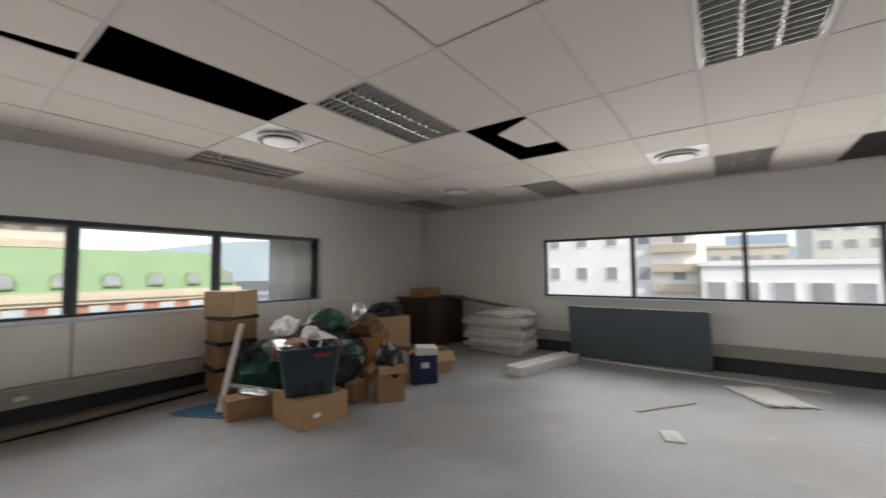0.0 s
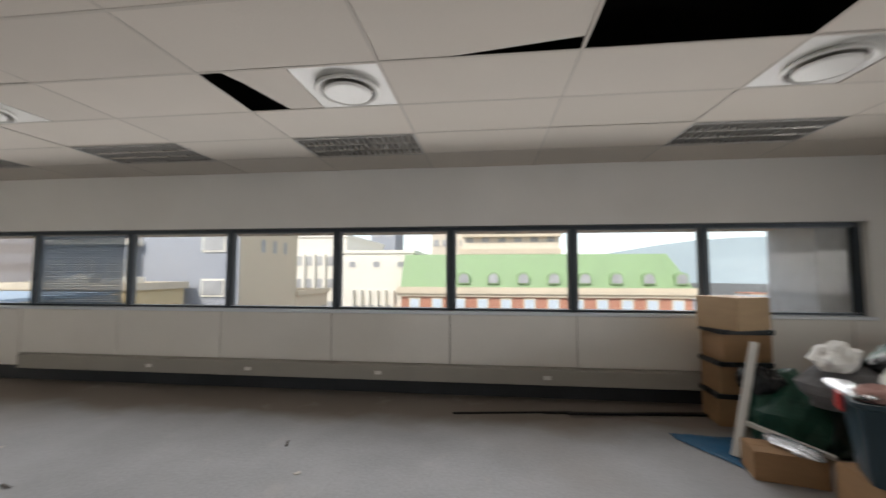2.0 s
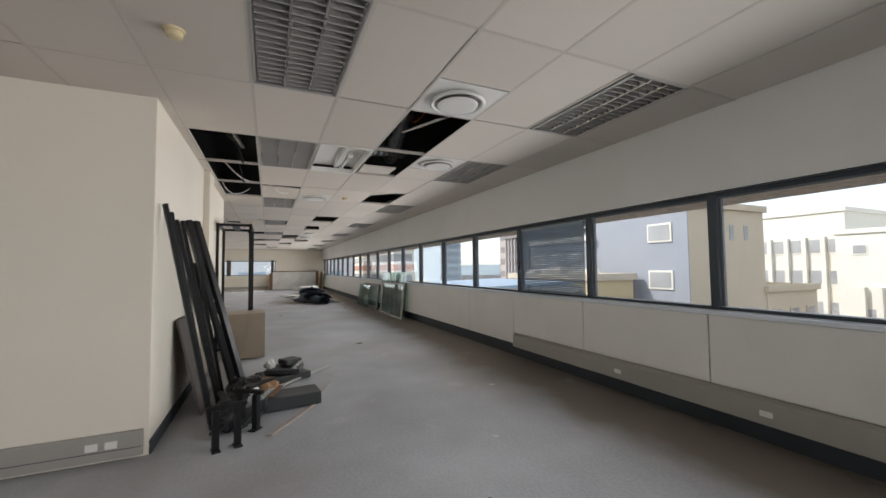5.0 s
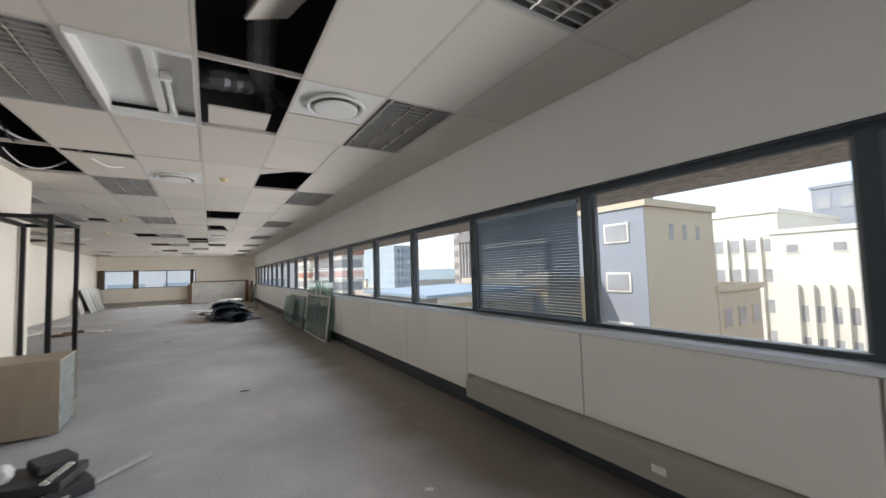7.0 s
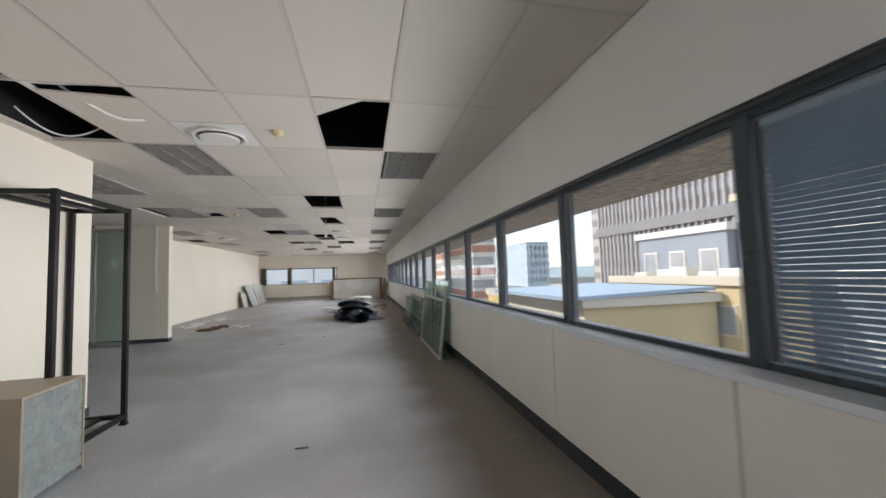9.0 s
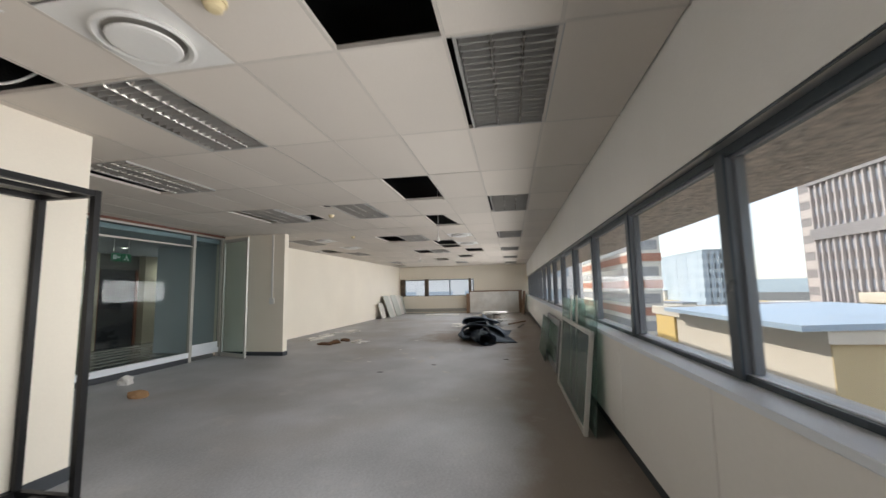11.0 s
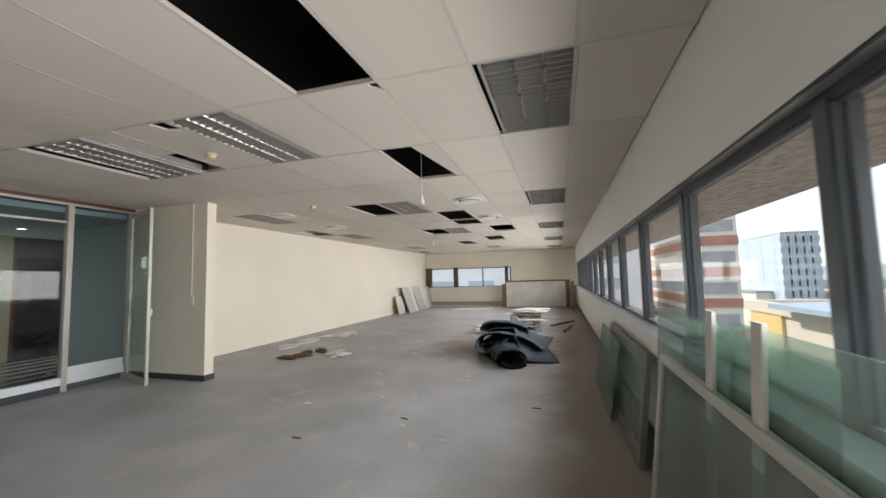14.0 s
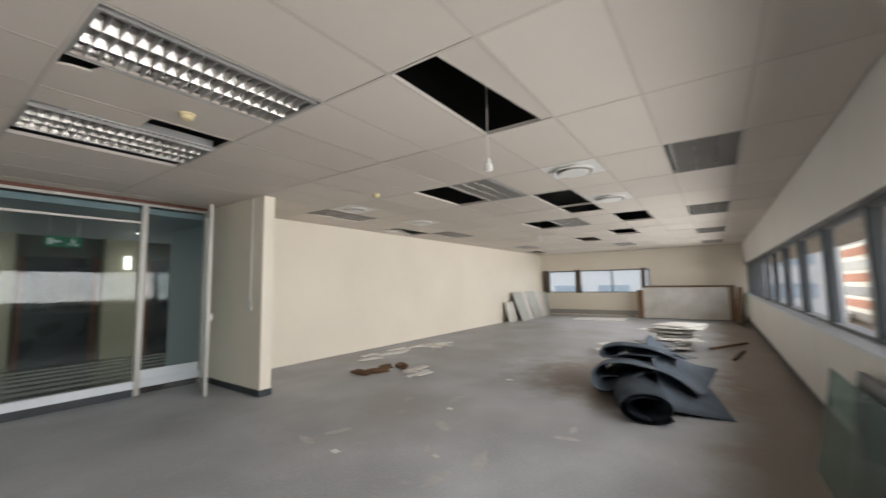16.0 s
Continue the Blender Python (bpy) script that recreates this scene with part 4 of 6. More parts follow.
M_WHITEB = mat("white_render", (0.75, 0.72, 0.64), 0.8, var=0.06, scale=0.4, fine=6, bump=0)
M_CREAMB = mat("cream_render", (0.66, 0.6, 0.5), 0.8, var=0.06, scale=0.4, fine=6, bump=0)
M_BRICKRED = mat("red_brick_far", (0.46, 0.22, 0.15), 0.8, var=0.12, scale=0.7, fine=8, bump=0)
M_GREENROOF = mat("green_roof_sheet", (0.26, 0.38, 0.2), 0.6, var=0.08, scale=0.5, fine=4, bump=0)
M_BRIGHT = mat("bright_white_render", (0.93, 0.92, 0.9), 0.8, var=0.05, scale=0.4, fine=6, bump=0)
M_STONEB = mat("cornice_stone", (0.6, 0.52, 0.4), 0.8, var=0.08, scale=0.5, fine=6, bump=0)
M_YELLOWB = mat("yellow_render", (0.6, 0.48, 0.28), 0.8, var=0.08, scale=0.4, fine=5, bump=0)
M_YELLOWSTRIP = mat("bright_yellow_render", (0.7, 0.5, 0.18), 0.8, var=0.05, scale=0.4, fine=5, bump=0)
M_BLUEROOF = mat("blue_roof_sheet", (0.36, 0.46, 0.56), 0.5, var=0.08, scale=0.4, fine=5, bump=0)
M_FARBLUE = mat("far_blue_glass", (0.48, 0.56, 0.61), 0.6, var=0.1, scale=0.1, fine=1, bump=0)
M_FARPANE = mat("far_blue_pane", (0.4, 0.48, 0.55), 0.4, var=0.1, scale=0.1, fine=1, bump=0)
M_TOWER = mat("dark_tower_panel", (0.27, 0.255, 0.25), 0.85, var=0.15, scale=0.3, fine=3, bump=0)
M_FIN = mat("tower_fin", (0.5, 0.45, 0.42), 0.85, var=0.1, bump=0)
M_HAZE = mat("hazy_blue_glass", (0.52, 0.6, 0.68), 0.7, var=0.1, scale=0.1, fine=1, bump=0)

# green-roofed hall opposite
hall = empty("green_roof_building", pose(5, 46, -16), "old red brick building with green mansard roof and arched dormers", "building", "city buildings")
part("wall", bx(-14, 14, -6, 6, 0, 15.4), M_BRICKRED, hall)
bm = bmesh.new()
box(bm, -14.5, 14.5, -6.5, 6.5, 15.4, 15.75)
box(bm, -14.3, 14.3, -6.3, 6.3, 15.1, 15.4)
box(bm, -14.4, 14.4, -6.4, 6.4, 15.75, 16.05)
part("cornice", bm, M_STONEB, hall)
bm = bmesh.new()
lo = [(-14.1, -6.1), (14.1, -6.1), (14.1, 6.1), (-14.1, 6.1)]
hi = [(-13.9, -4.9), (12.3, -4.9), (12.3, 4.9), (-13.9, 4.9)]
a = [bm.verts.new((*p, 16.05)) for p in lo]
b_ = [bm.verts.new((*p, 19.4)) for p in hi]
bm.faces.new(b_)
for k in range(4):
    bm.faces.new((a[k], a[(k + 1) % 4], b_[(k + 1) % 4], b_[k]))
part("roof", bm, M_GREENROOF, hall, "bright green mansard roof")
for k in range(8):
    x = -7.6 + 2.95 * k
    bm = bmesh.new()
    prof = [(x - 0.6, 16.4), (x + 0.6, 16.4), (x + 0.6, 17.15), (x + 0.42, 17.45), (x, 17.6), (x - 0.42, 17.45), (x - 0.6, 17.15)]
    f0 = [bm.verts.new((px, -6.25, pz)) for px, pz in prof]
    f1 = [bm.verts.new((px, -5.0, pz)) for px, pz in prof]
    bm.faces.new(f0)
    for q in range(7):
        bm.faces.new((f0[q], f0[(q + 1) % 7], f1[(q + 1) % 7], f1[q]))
    dm = part("dormer", bm, M_GREENROOF, hall)
    bm = bmesh.new()
    prof = [(x - 0.46, 16.5), (x + 0.46, 16.5), (x + 0.46, 17.05), (x + 0.32, 17.3), (x, 17.42), (x - 0.32, 17.3), (x - 0.46, 17.05)]
    f0 = [bm.verts.new((px, -6.3, pz)) for px, pz in prof]
    f1 = [bm.verts.new((px, -6.2, pz)) for px, pz in prof]
    bm.faces.new(f0)
    for q in range(7):
        bm.faces.new((f0[q], f0[(q + 1) % 7], f1[(q + 1) % 7], f1[q]))
    part("pane", bm, M_PANE, dm, "arched dormer pane")
for k in range(12):
    x = -12.6 + 2.3 * k
    w_ = part("window", bx(x - 0.6, x + 0.6, -6.12, -5.95, 13.2, 15.0), M_STONEB, hall)
    part("pane", bx(x - 0.45, x + 0.45, -6.16, -6.1, 13.35, 14.85), M_HAZE, w_)

# cream terraces behind it
tw = facade("apartment_block", "tall cream apartment block with stepped balcony bands", -5, 13, 74, 90, 18, M_CREAMB, 6, 5, "S", 1.4, 1.3, 3.2, 3.0)
for k in range(5):
    part("balcony", bx(-9.3 + k * 0.6, 9.2, -9.2, -8.0, 21.0 + 3.2 * k, 22.0 + 3.2 * k), M_STONEB, tw)
facade("apartment_wing", "lower cream wing with small windows", -11, -4, 76, 90, 12, M_CREAMB, 4, 3, "S")
# white ribbed offices
wh = facade("white_office", "white office block with tall ribs and small windows", -24, -16.4, 44, 60, 5.6, M_WHITEB, 6, 4, "S", 0.75, 1.1, 2.6, 2.2)
for k in range(7):
    part("rib", bx(-3.75 + 1.25 * k - 0.15, -3.75 + 1.25 * k + 0.15, -8.4, -8.0, 0, 19.6), M_WHITEB, wh)
wh = facade("white_office", "white office block with tall ribs and small windows", -16.3, -8.2, 42, 60, 3.6, M_WHITEB, 3, 1, "S", 0.7, 0.6, 2.6, 0.9)
for k in range(6):
    part("rib", bx(-2.6 + 0.9 * k - 0.18, -2.6 + 0.9 * k + 0.18, -9.5, -9.0, 0, 15.6), M_WHITEB, wh)
for r in range(3):
    for k in range(5):
        part("window", bx(-2.4 + 0.9 * k, -1.95 + 0.9 * k, -9.06, -8.98, 14.0 - 2.4 * r - 1.2, 14.0 - 2.4 * r), M_PANE, wh)
facade("plant_room", "grey rooftop plant room", -19, -15, 62, 68, 9.5, M_GREYBLUE, 2, 1, "S")
# tan and grey-blue block nearby
tb = facade("tan_block", "tan rendered block with three small top windows", -20, -14, 21.0, 27.6, 4.3, M_TAN, 0, 0)
for k in range(3):
    part("window", bx(2.98, 3.03, -1.2 + 1.3 * k, -0.85 + 1.3 * k, 18.7, 19.5), M_PANE, tb)
part("side_face", bx(-3.0, 3.002, -3.34, -3.29, 0, 20.3), M_GREYBLUE, tb, "grey-blue side face")
for r in range(3):
    w_ = part("window", bx(0.8, 2.2, -3.42, -3.33, 18.6 - 2.5 * r, 19.6 - 2.5 * r), M_WHITEB, tb)
    part("pane", bx(0.9, 2.1, -3.45, -3.4, 18.7 - 2.5 * r, 19.5 - 2.5 * r), M_PANE, w_)
facade("tan_annex", "lower tan annex beside the block", -20, -13.95, 27.6, 33, -0.2, M_TAN, 3, 1, "E", 0.8, 1.0)
facade("grey_house", "grey-blue rendered house with white window frames", -26, -20.1, 20.5, 27, 3.0, M_GREYBLUE, 3, 2, "S", 0.9, 1.1, 2.6, 0.9, M_WHITEB)
# yellow buildings with the blue roof
yb = facade("yellow_building", "yellow rendered building with a pale blue sheet roof", -28.2, -17.6, 11.5, 17, 0.0, M_CREAMB, 0, 0)
part("roof", bx(-2.4, 5.5, -3.0, 3.0, 16.36, 16.5, pose(0, 0, 0, 1.5)), M_BLUEROOF, yb, "pale blue sheet roof")
part("side_face", bx(5.27, 5.32, -2.76, 2.75, 0, 15.98), M_YELLOWB, yb, "yellow rendered side")
part("strip", bx(-5.1, -3.0, -2.85, -2.74, 0, 16.3), M_YELLOWSTRIP, yb, "bright yellow corner strip")
facade("yellow_annex", "yellow building with rows of grey windows", -24, -16.8, 17.2, 20.4, 0.6, M_YELLOWB, 6, 3, "S", 0.85, 1.0, 2.4, 0.8, M_STONEB)
for k in range(5):
    x = -23 + 1.25 * k
    t_ = empty("roof_unit", pose(x, 18.4 + 0.3 * (k % 2), 0.6), "white metal unit on a flat roof", "roof unit", "rooftop units")
    part("body", bx(-0.45, 0.45, -0.3, 0.3, 0, 0.5 + 0.12 * (k % 3), None, 0.03), M_WHITEB, t_)
# dark tower
tw = empty("office_tower", pose(-61, 62, -16), "dark office tower with close vertical fins", "building", "city buildings")
part("wall", bx(-19, 19, -8, 8, 0, 62), M_TOWER, tw)
for k in range(31):
    x = -18.6 + 1.24 * k
    part("fin", bx(x - 0.14, x + 0.14, -8.5, -8.0, 14, 62), M_FIN, tw)
for z in (24, 33, 42, 51):
    part("band", bx(-19.1, 19.1, -8.75, -8.0, z, z + 1.8), M_TOWER, tw, "dark storey band")
for z in range(16, 60, 3):
    part("window_row", bx(-18.9, 18.9, -8.1, -7.99, z, z + 1.5), M_GREYBLUE, tw)
tw = facade("office_tower", "grey tower with banded storeys", -92, -81, 60, 74, 46, M_TOWER, 0, 0)
for r in range(16):
    part("window_row", bx(-5.2, 5.2, -7.1, -6.95, 58 - 3.2 * r, 59.6 - 3.2 * r), M_FIN, tw)
facade("glass_tower", "distant blue glass tower with haze mixed into its colours", -170, -132, 60, 68, 11, M_FARBLUE, 5, 8, "SE", 2.0, 1.4, 2.8, 1.0, glass=M_FARPANE)
# striped block further along the street
sb = empty("striped_block", pose(-68, 22, -16), "office block with white and brick-red bands", "building", "city buildings")
part("wall", bx(-20, 14, -4, -1, 0, 27), M_WHITEB, sb)
for k in range(9):
    part("brick_band", bx(-20.1, 14.1, -4.1, -0.95, 2.0 + 3 * k, 2.9 + 3 * k), M_BRICKRED, sb)
    part("window_row", bx(-19.8, 14.05, -4.05, -1.3, 3.3 + 3 * k, 4.4 + 3 * k), M_PANE, sb)
# east side of the street
eb = facade("white_apartments", "white apartment block with few small windows", 34, 46, 1.6, 16, 14, M_BRIGHT, 6, 7, "W", 0.8, 1.0, 2.8, 1.2)
for k in range(7):
    part("balcony", bx(-6.6, -5.9, -7.2, -4.2, 20.2 + 1.5 * k - 6, 20.8 + 1.5 * k - 6), M_STONEB, eb)
facade("cream_offices", "lower cream building with square windows", 32, 44, -9, 1.4, 1.6, M_BRIGHT, 6, 3, "W", 1.0, 1.2, 2.8, 1.1)
facade("pale_tower", "pale concrete tower far off", 90, 110, -30, -12, 16, M_WHITEB, 6, 6, "W", 1.6, 1.4)
facade("blue_sign_block", "far block with a blue roof sign", 60, 75, -6, 6, 4, M_CREAMB, 6, 3, "W")
part("board", bx(-0.1, 0.1, -3, 3, 0, 1.2), M_BLUEROOF, empty("roof_sign", pose(60.5, -3, 4.3), "blue sign board on a roof", "sign"))
# west side
wb_ = facade("white_band_block", "white office block with blue window bands", -75, -62, -14, 14, 12, M_BRIGHT, 0, 0)
for k in range(8):
    for y in range(5):
        part("window", bx(6.48, 6.56, -12.5 + 5.3 * y, -9.0 + 5.3 * y, 3.2 + 3.1 * k, 4.6 + 3.1 * k), M_HAZE, wb_)
# low roofs of the town and the hills
rt = random.Random(11)
roofs = [M_STONEB, M_WHITEB, M_CREAMB, M_GREYBLUE, M_YELLOWB, M_BRICKRED]
for k in range(70):
    hdg, dist = radians(rt.uniform(-84, -50) if k < 45 else rt.uniform(20, 110)), rt.uniform(75, 240)
    x, y = dist * math.sin(hdg), dist * math.cos(hdg)
    w_, d_, top = rt.uniform(6, 16), rt.uniform(6, 14), rt.uniform(-9, -1.5) + dist * 0.004
    if x > 0 and y < 35 and dist < 130:
        top -= 4
    hse = empty("town_house", pose(x, y, -16, 0, 0, rt.uniform(-15, 15)), "low town building with pale walls and flat roof", "building", "town roofs")
    part("wall", bx(-w_ / 2, w_ / 2, -d_ / 2, d_ / 2, 0, top + 16), rt.choice(roofs), hse)
    part("roof", bx(-w_ / 2 - 0.3, w_ / 2 + 0.3, -d_ / 2 - 0.3, d_ / 2 + 0.3, top + 16, top + 16.4), rt.choice(roofs), hse)
# distance haze is painted into the blue-grey of the hills
M_HILL = mat("haze_tinted_hill", (0.3, 0.36, 0.38), 0.95, var=0.1, scale=0.01, fine=0.1, bump=0)
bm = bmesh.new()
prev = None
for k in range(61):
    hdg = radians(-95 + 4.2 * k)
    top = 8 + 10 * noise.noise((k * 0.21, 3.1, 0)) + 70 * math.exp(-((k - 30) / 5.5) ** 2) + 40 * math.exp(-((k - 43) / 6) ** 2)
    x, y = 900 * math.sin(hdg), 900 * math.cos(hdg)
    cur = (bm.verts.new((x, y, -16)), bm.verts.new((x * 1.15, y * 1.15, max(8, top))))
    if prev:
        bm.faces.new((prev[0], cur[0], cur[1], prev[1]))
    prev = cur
structure("backdrop_hills", bm, M_HILL, "hills on the horizon, blue-grey from haze put into their colour", "hills")

# venetian blind in one window bay
bl = empty("venetian_blind", pose(MULLIONS[6] + MULLS / 2, YGLASS - 0.02, SILL + 0.02), "lowered dark blue venetian blind with slightly open slats", "blind")
M_BLIND = mat("blue_slat", (0.25, 0.33, 0.42), 0.35, metal=0.0, var=0.1, bump=0)
part("head_rail", bx(-0.64, 0.64, -0.016, 0.016, 0.885, 0.912), M_BLIND, bl)
bm = bx(-0.635, 0.635, -0.0135, 0.0135, -0.0006, 0.0006, pose(0, 0, 0, -45))
slat0 = part("slat", bm, M_BLIND, bl)
slat0.location = (0, 0, 0.02)
for k in range(1, 37):
    s_ = new("slat", slat0.data)
    s_.parent, s_.location = bl, (0, 0, 0.02 + 0.0236 * k)
for x in (-0.45, 0.0, 0.45):
    part("cord", bx(x - 0.0006, x + 0.0006, -0.014, -0.0128, 0.01, 0.89), M_BLIND, bl)
part("bottom_rail", bx(-0.635, 0.635, -0.012, 0.012, 0.0, 0.012), M_BLIND, bl)

# ---- loose things: helpers ----
def rumple(name, nx, ny, fn, thick, material, parent=None, label=""):
    """A soft sheet: a grid shaped by fn(u, v) and given thickness."""
    bm = bmesh.new()
    top = [[bm.verts.new(fn(a / nx, b / ny)) for b in range(ny + 1)] for a in range(nx + 1)]
    for a in range(nx):
        for b in range(ny):
            bm.faces.new((top[a][b], top[a + 1][b], top[a + 1][b + 1], top[a][b + 1]))
    bmesh.ops.recalc_face_normals(bm, faces=bm.faces)
    bmesh.ops.solidify(bm, geom=bm.faces[:], thickness=thick)
    for f in bm.faces:
        f.smooth = True
    return obj(name, bm, material, parent, label)


def carton(x, y, z, w, d, h, rot, material, label, flaps=False, tape=True):
    """A cardboard box with board thickness; flaps: open with its four flaps bent outwards."""
    c = empty("carton", pose(x, y, z, 0, 0, rot), label, "cardboard box")
    bm = bmesh.new()
    t = 0.005
    if not flaps:
        box(bm, -w / 2, w / 2, -d / 2, d / 2, 0, h)
        bmesh.ops.bevel(bm, geom=bm.edges[:], offset=0.006, segments=2, affect="EDGES")
        part("body", bm, material, c)
        part("flap", bx(-w / 2 + 0.004, w / 2 - 0.004, 0.002, d / 2 - 0.004, h + 0.0005, h + 0.004), material, c)
        part("flap", bx(-w / 2 + 0.004, w / 2 - 0.004, -d / 2 + 0.004, -0.002, h + 0.0005, h + 0.004), material, c)
        if tape:
            part("tape", bx(-w / 2, w / 2, -0.025, 0.025, h + 0.0042, h + 0.005), M_CARTON2, c, "pale packing tape")
    else:
        part("base", bx(-w / 2, w / 2, -d / 2, d / 2, 0, t), material, c)
        for s in (-1, 1):
            part("side", bx(-w / 2, w / 2, min(s * d / 2, s * (d / 2 - t)), max(s * d / 2, s * (d / 2 - t)), t, h), material, c)
            part("side", bx(min(s * w / 2, s * (w / 2 - t)), max(s * w / 2, s * (w / 2 - t)), -d / 2 + t, d / 2 - t, t, h), material, c)
        for s in (-1, 1):
            part("flap", bx(-w / 2, w / 2, 0, d * 0.45, -t, 0, pose(0, s * d / 2, h, s * -38, 0, 0) @ pose(0, 0, 0, 0, 0, 0 if s > 0 else 180)), material, c)
            part("flap", bx(0, w * 0.4, -d / 2, d / 2, -t, 0, pose(s * w / 2, 0, h, 0, s * 40, 0) @ pose(0, 0, 0, 0, 0, 0 if s > 0 else 180)), material, c)
    return c


def clump(name, x, y, z, r, h, material, label, category, seed, sx=1.0, sy=1.0, cuts=3):
    """A crumpled soft lump, such as a filled bag."""
    bm = bmesh.new()
    bmesh.ops.create_icosphere(bm, subdivisions=cuts, radius=1)
    for v in bm.verts:
        n = noise.noise(v.co * 1.6 + Vector((seed * 3.7, 0, 0))) * 0.35 + noise.noise(v.co * 4.5 + Vector((0, seed * 2.1, 0))) * 0.16
        v.co *= 1 + n
        v.co = Vector((v.co.x * r * sx, v.co.y * r * sy, max(v.co.z, -0.55) * h))
    lo = min(v.co.z for v in bm.verts)
    for v in bm.verts:
        v.co.z -= lo
    ob = obj(name, bm, material)
    ob.matrix_world = pose(x, y, z, 0, 0, seed * 50)
    return tagged(ob, label, category)


def plank(name, a, b, w, t, material, label, category, roll=0.0):
    """A straight bar from a to b."""
    a, b = Vector(a), Vector(b)
    ob = obj(name, bx(-w / 2, w / 2, -t / 2, t / 2, 0, (b - a).length, None, min(w, t) * 0.12), material)
    ob.matrix_world = Matrix.Translation(a) @ (b - a).to_track_quat("Z", "Y").to_matrix().to_4x4() @ pose(0, 0, 0, 0, 0, roll)
    return tagged(ob, label, category)


M_GREENBAG = mat("dark_green_plastic", (0.015, 0.075, 0.05), 0.4, var=0.3, scale=9, fine=40, bump=0.01)
M_BLACKBAG = mat("black_plastic_sheet", (0.02, 0.022, 0.025), 0.3, var=0.3, scale=9, fine=40, bump=0.01)
M_GREYCLOTH = mat("grey_cloth", (0.2, 0.2, 0.21), 0.85, var=0.3, scale=9, fine=50, bump=0.01)
M_BROWNCLOTH = mat("brown_cloth", (0.13, 0.07, 0.035), 0.85, var=0.3, scale=9, fine=50, bump=0.01)
M_PAPER = mat("white_paper", (0.78, 0.77, 0.74), 0.7, var=0.05, scale=6, fine=40, bump=0.002)
M_FOIL = mat("crumpled_foil", (0.7, 0.72, 0.74), 0.2, metal=0.9, var=0.1, scale=20, fine=60, bump=0.02)
M_BLUETARP = mat("blue_tarpaulin", (0.02, 0.13, 0.27), 0.5, var=0.15, scale=6, fine=60, bump=0.004)
M_NAVY = mat("navy_plastic", (0.015, 0.022, 0.085), 0.4, var=0.15, bump=0.002)
M_BIN = mat("slate_bin_plastic", (0.025, 0.05, 0.068), 0.4, var=0.12, bump=0.001)
M_RED = mat("red_plastic", (0.42, 0.03, 0.03), 0.4, var=0.1, bump=0)
M_DARKWOOD = mat("dark_stained_wood", (0.055, 0.038, 0.028), 0.5, var=0.25, scale=4, fine=50, bump=0.002, stretch=(1, 1, 0.2))
M_BROWNWOOD = mat("brown_wood", (0.2, 0.12, 0.07), 0.55, var=0.2, scale=4, fine=50, bump=0.002, stretch=(1, 1, 0.2))
M_SLATE = mat("blue_grey_board", (0.11, 0.14, 0.165), 0.5, var=0.08, scale=2, fine=60, bump=0.001)
M_BOARD = mat("grey_ceiling_board", (0.66, 0.64, 0.6), 0.8, var=0.12, scale=4, fine=60, bump=0.003, stain=(0.45, 0.38, 0.3), stain_amt=0.4)
M_GREENSHEET = mat("grey_green_board", (0.42, 0.44, 0.4), 0.5, var=0.12, scale=3, fine=40, bump=0.001)
M_PINKBOARD = mat("dusty_dark_board", (0.11, 0.095, 0.085), 0.75, var=0.15, scale=3, fine=50, bump=0.002)
M_TAUPE = mat("taupe_board", (0.4, 0.34, 0.3), 0.75, var=0.12, scale=3, fine=50, bump=0.002)
M_ORANGECARTON = mat("orange_brown_card", (0.36, 0.17, 0.05), 0.7, var=0.12, scale=5, fine=60, bump=0.002)
M_PINKCLOTH = mat("pink_cloth", (0.55, 0.33, 0.3), 0.85, var=0.25, scale=9, fine=50, bump=0.01)
M_CURTAIN = mat("brown_curtain", (0.19, 0.15, 0.11), 0.9, var=0.2, scale=12, fine=80, bump=0.004, stretch=(1, 1, 0.1))
M_SILVERGREY = mat("grey_machine_case", (0.055, 0.058, 0.06), 0.4, var=0.12, bump=0.001)

# ---- corner heap of the first room ----
name_of = {"cloth": "crumpled_cloth", "scrap": "plastic_scrap", "paper": "crumpled_paper"}
for k, (h, m) in enumerate(((0.25, M_CARTON), (0.25, M_CARTON), (0.25, M_CARTON))):
    carton(2.14 + 0.01 * k, 4.93, 0.3 * k, 0.44, 0.36, h, -6 + 4 * k, m, "brown archive carton in a stack by the windows", tape=False)
    lid = obj("box_lid", bx(-0.235, 0.235, -0.195, 0.195, 0, 0.045, None, 0.004), M_BLACKBAG)
    lid.matrix_world = pose(2.14 + 0.01 * k, 4.93, 0.3 * k + 0.2545, 0, 0, -6 + 4 * k)
    tagged(lid, "dark flat lid between stacked archive cartons", "box lid")
carton(2.13, 4.9, 0.9, 0.42, 0.42, 0.3, 22, M_CARTON2, "pale brown carton on top of the carton stack")
rumple("tarpaulin", 12, 8, lambda u, v: Vector((1.36 + 0.52 * u * (0.5 + 0.5 * v), 4.42 + 0.12 * v - 0.5 * u * (1 - 0.9 * v), 0.006 + 0.012 * abs(noise.noise((u * 5, v * 5, 1))))), 0.002, M_BLUETARP)
tagged(bpy.data.objects["tarpaulin"], "blue tarpaulin lying flat on the floor", "tarpaulin")
plank("white_batten", (1.66, 4.12, 0.01), (2.02, 4.42, 0.84), 0.06, 0.03, M_PAPER, "white painted batten leaning in the heap", "batten")
plank("white_batten", (1.8, 4.2, 0.24), (2.2, 3.9, 0.12), 0.05, 0.03, M_PAPER, "white painted batten lying across cartons", "batten")
c = carton(1.82, 3.86, 0, 0.42, 0.26, 0.19, -14, M_CARTON, "low open carton holding crumpled foil", flaps=False, tape=False)
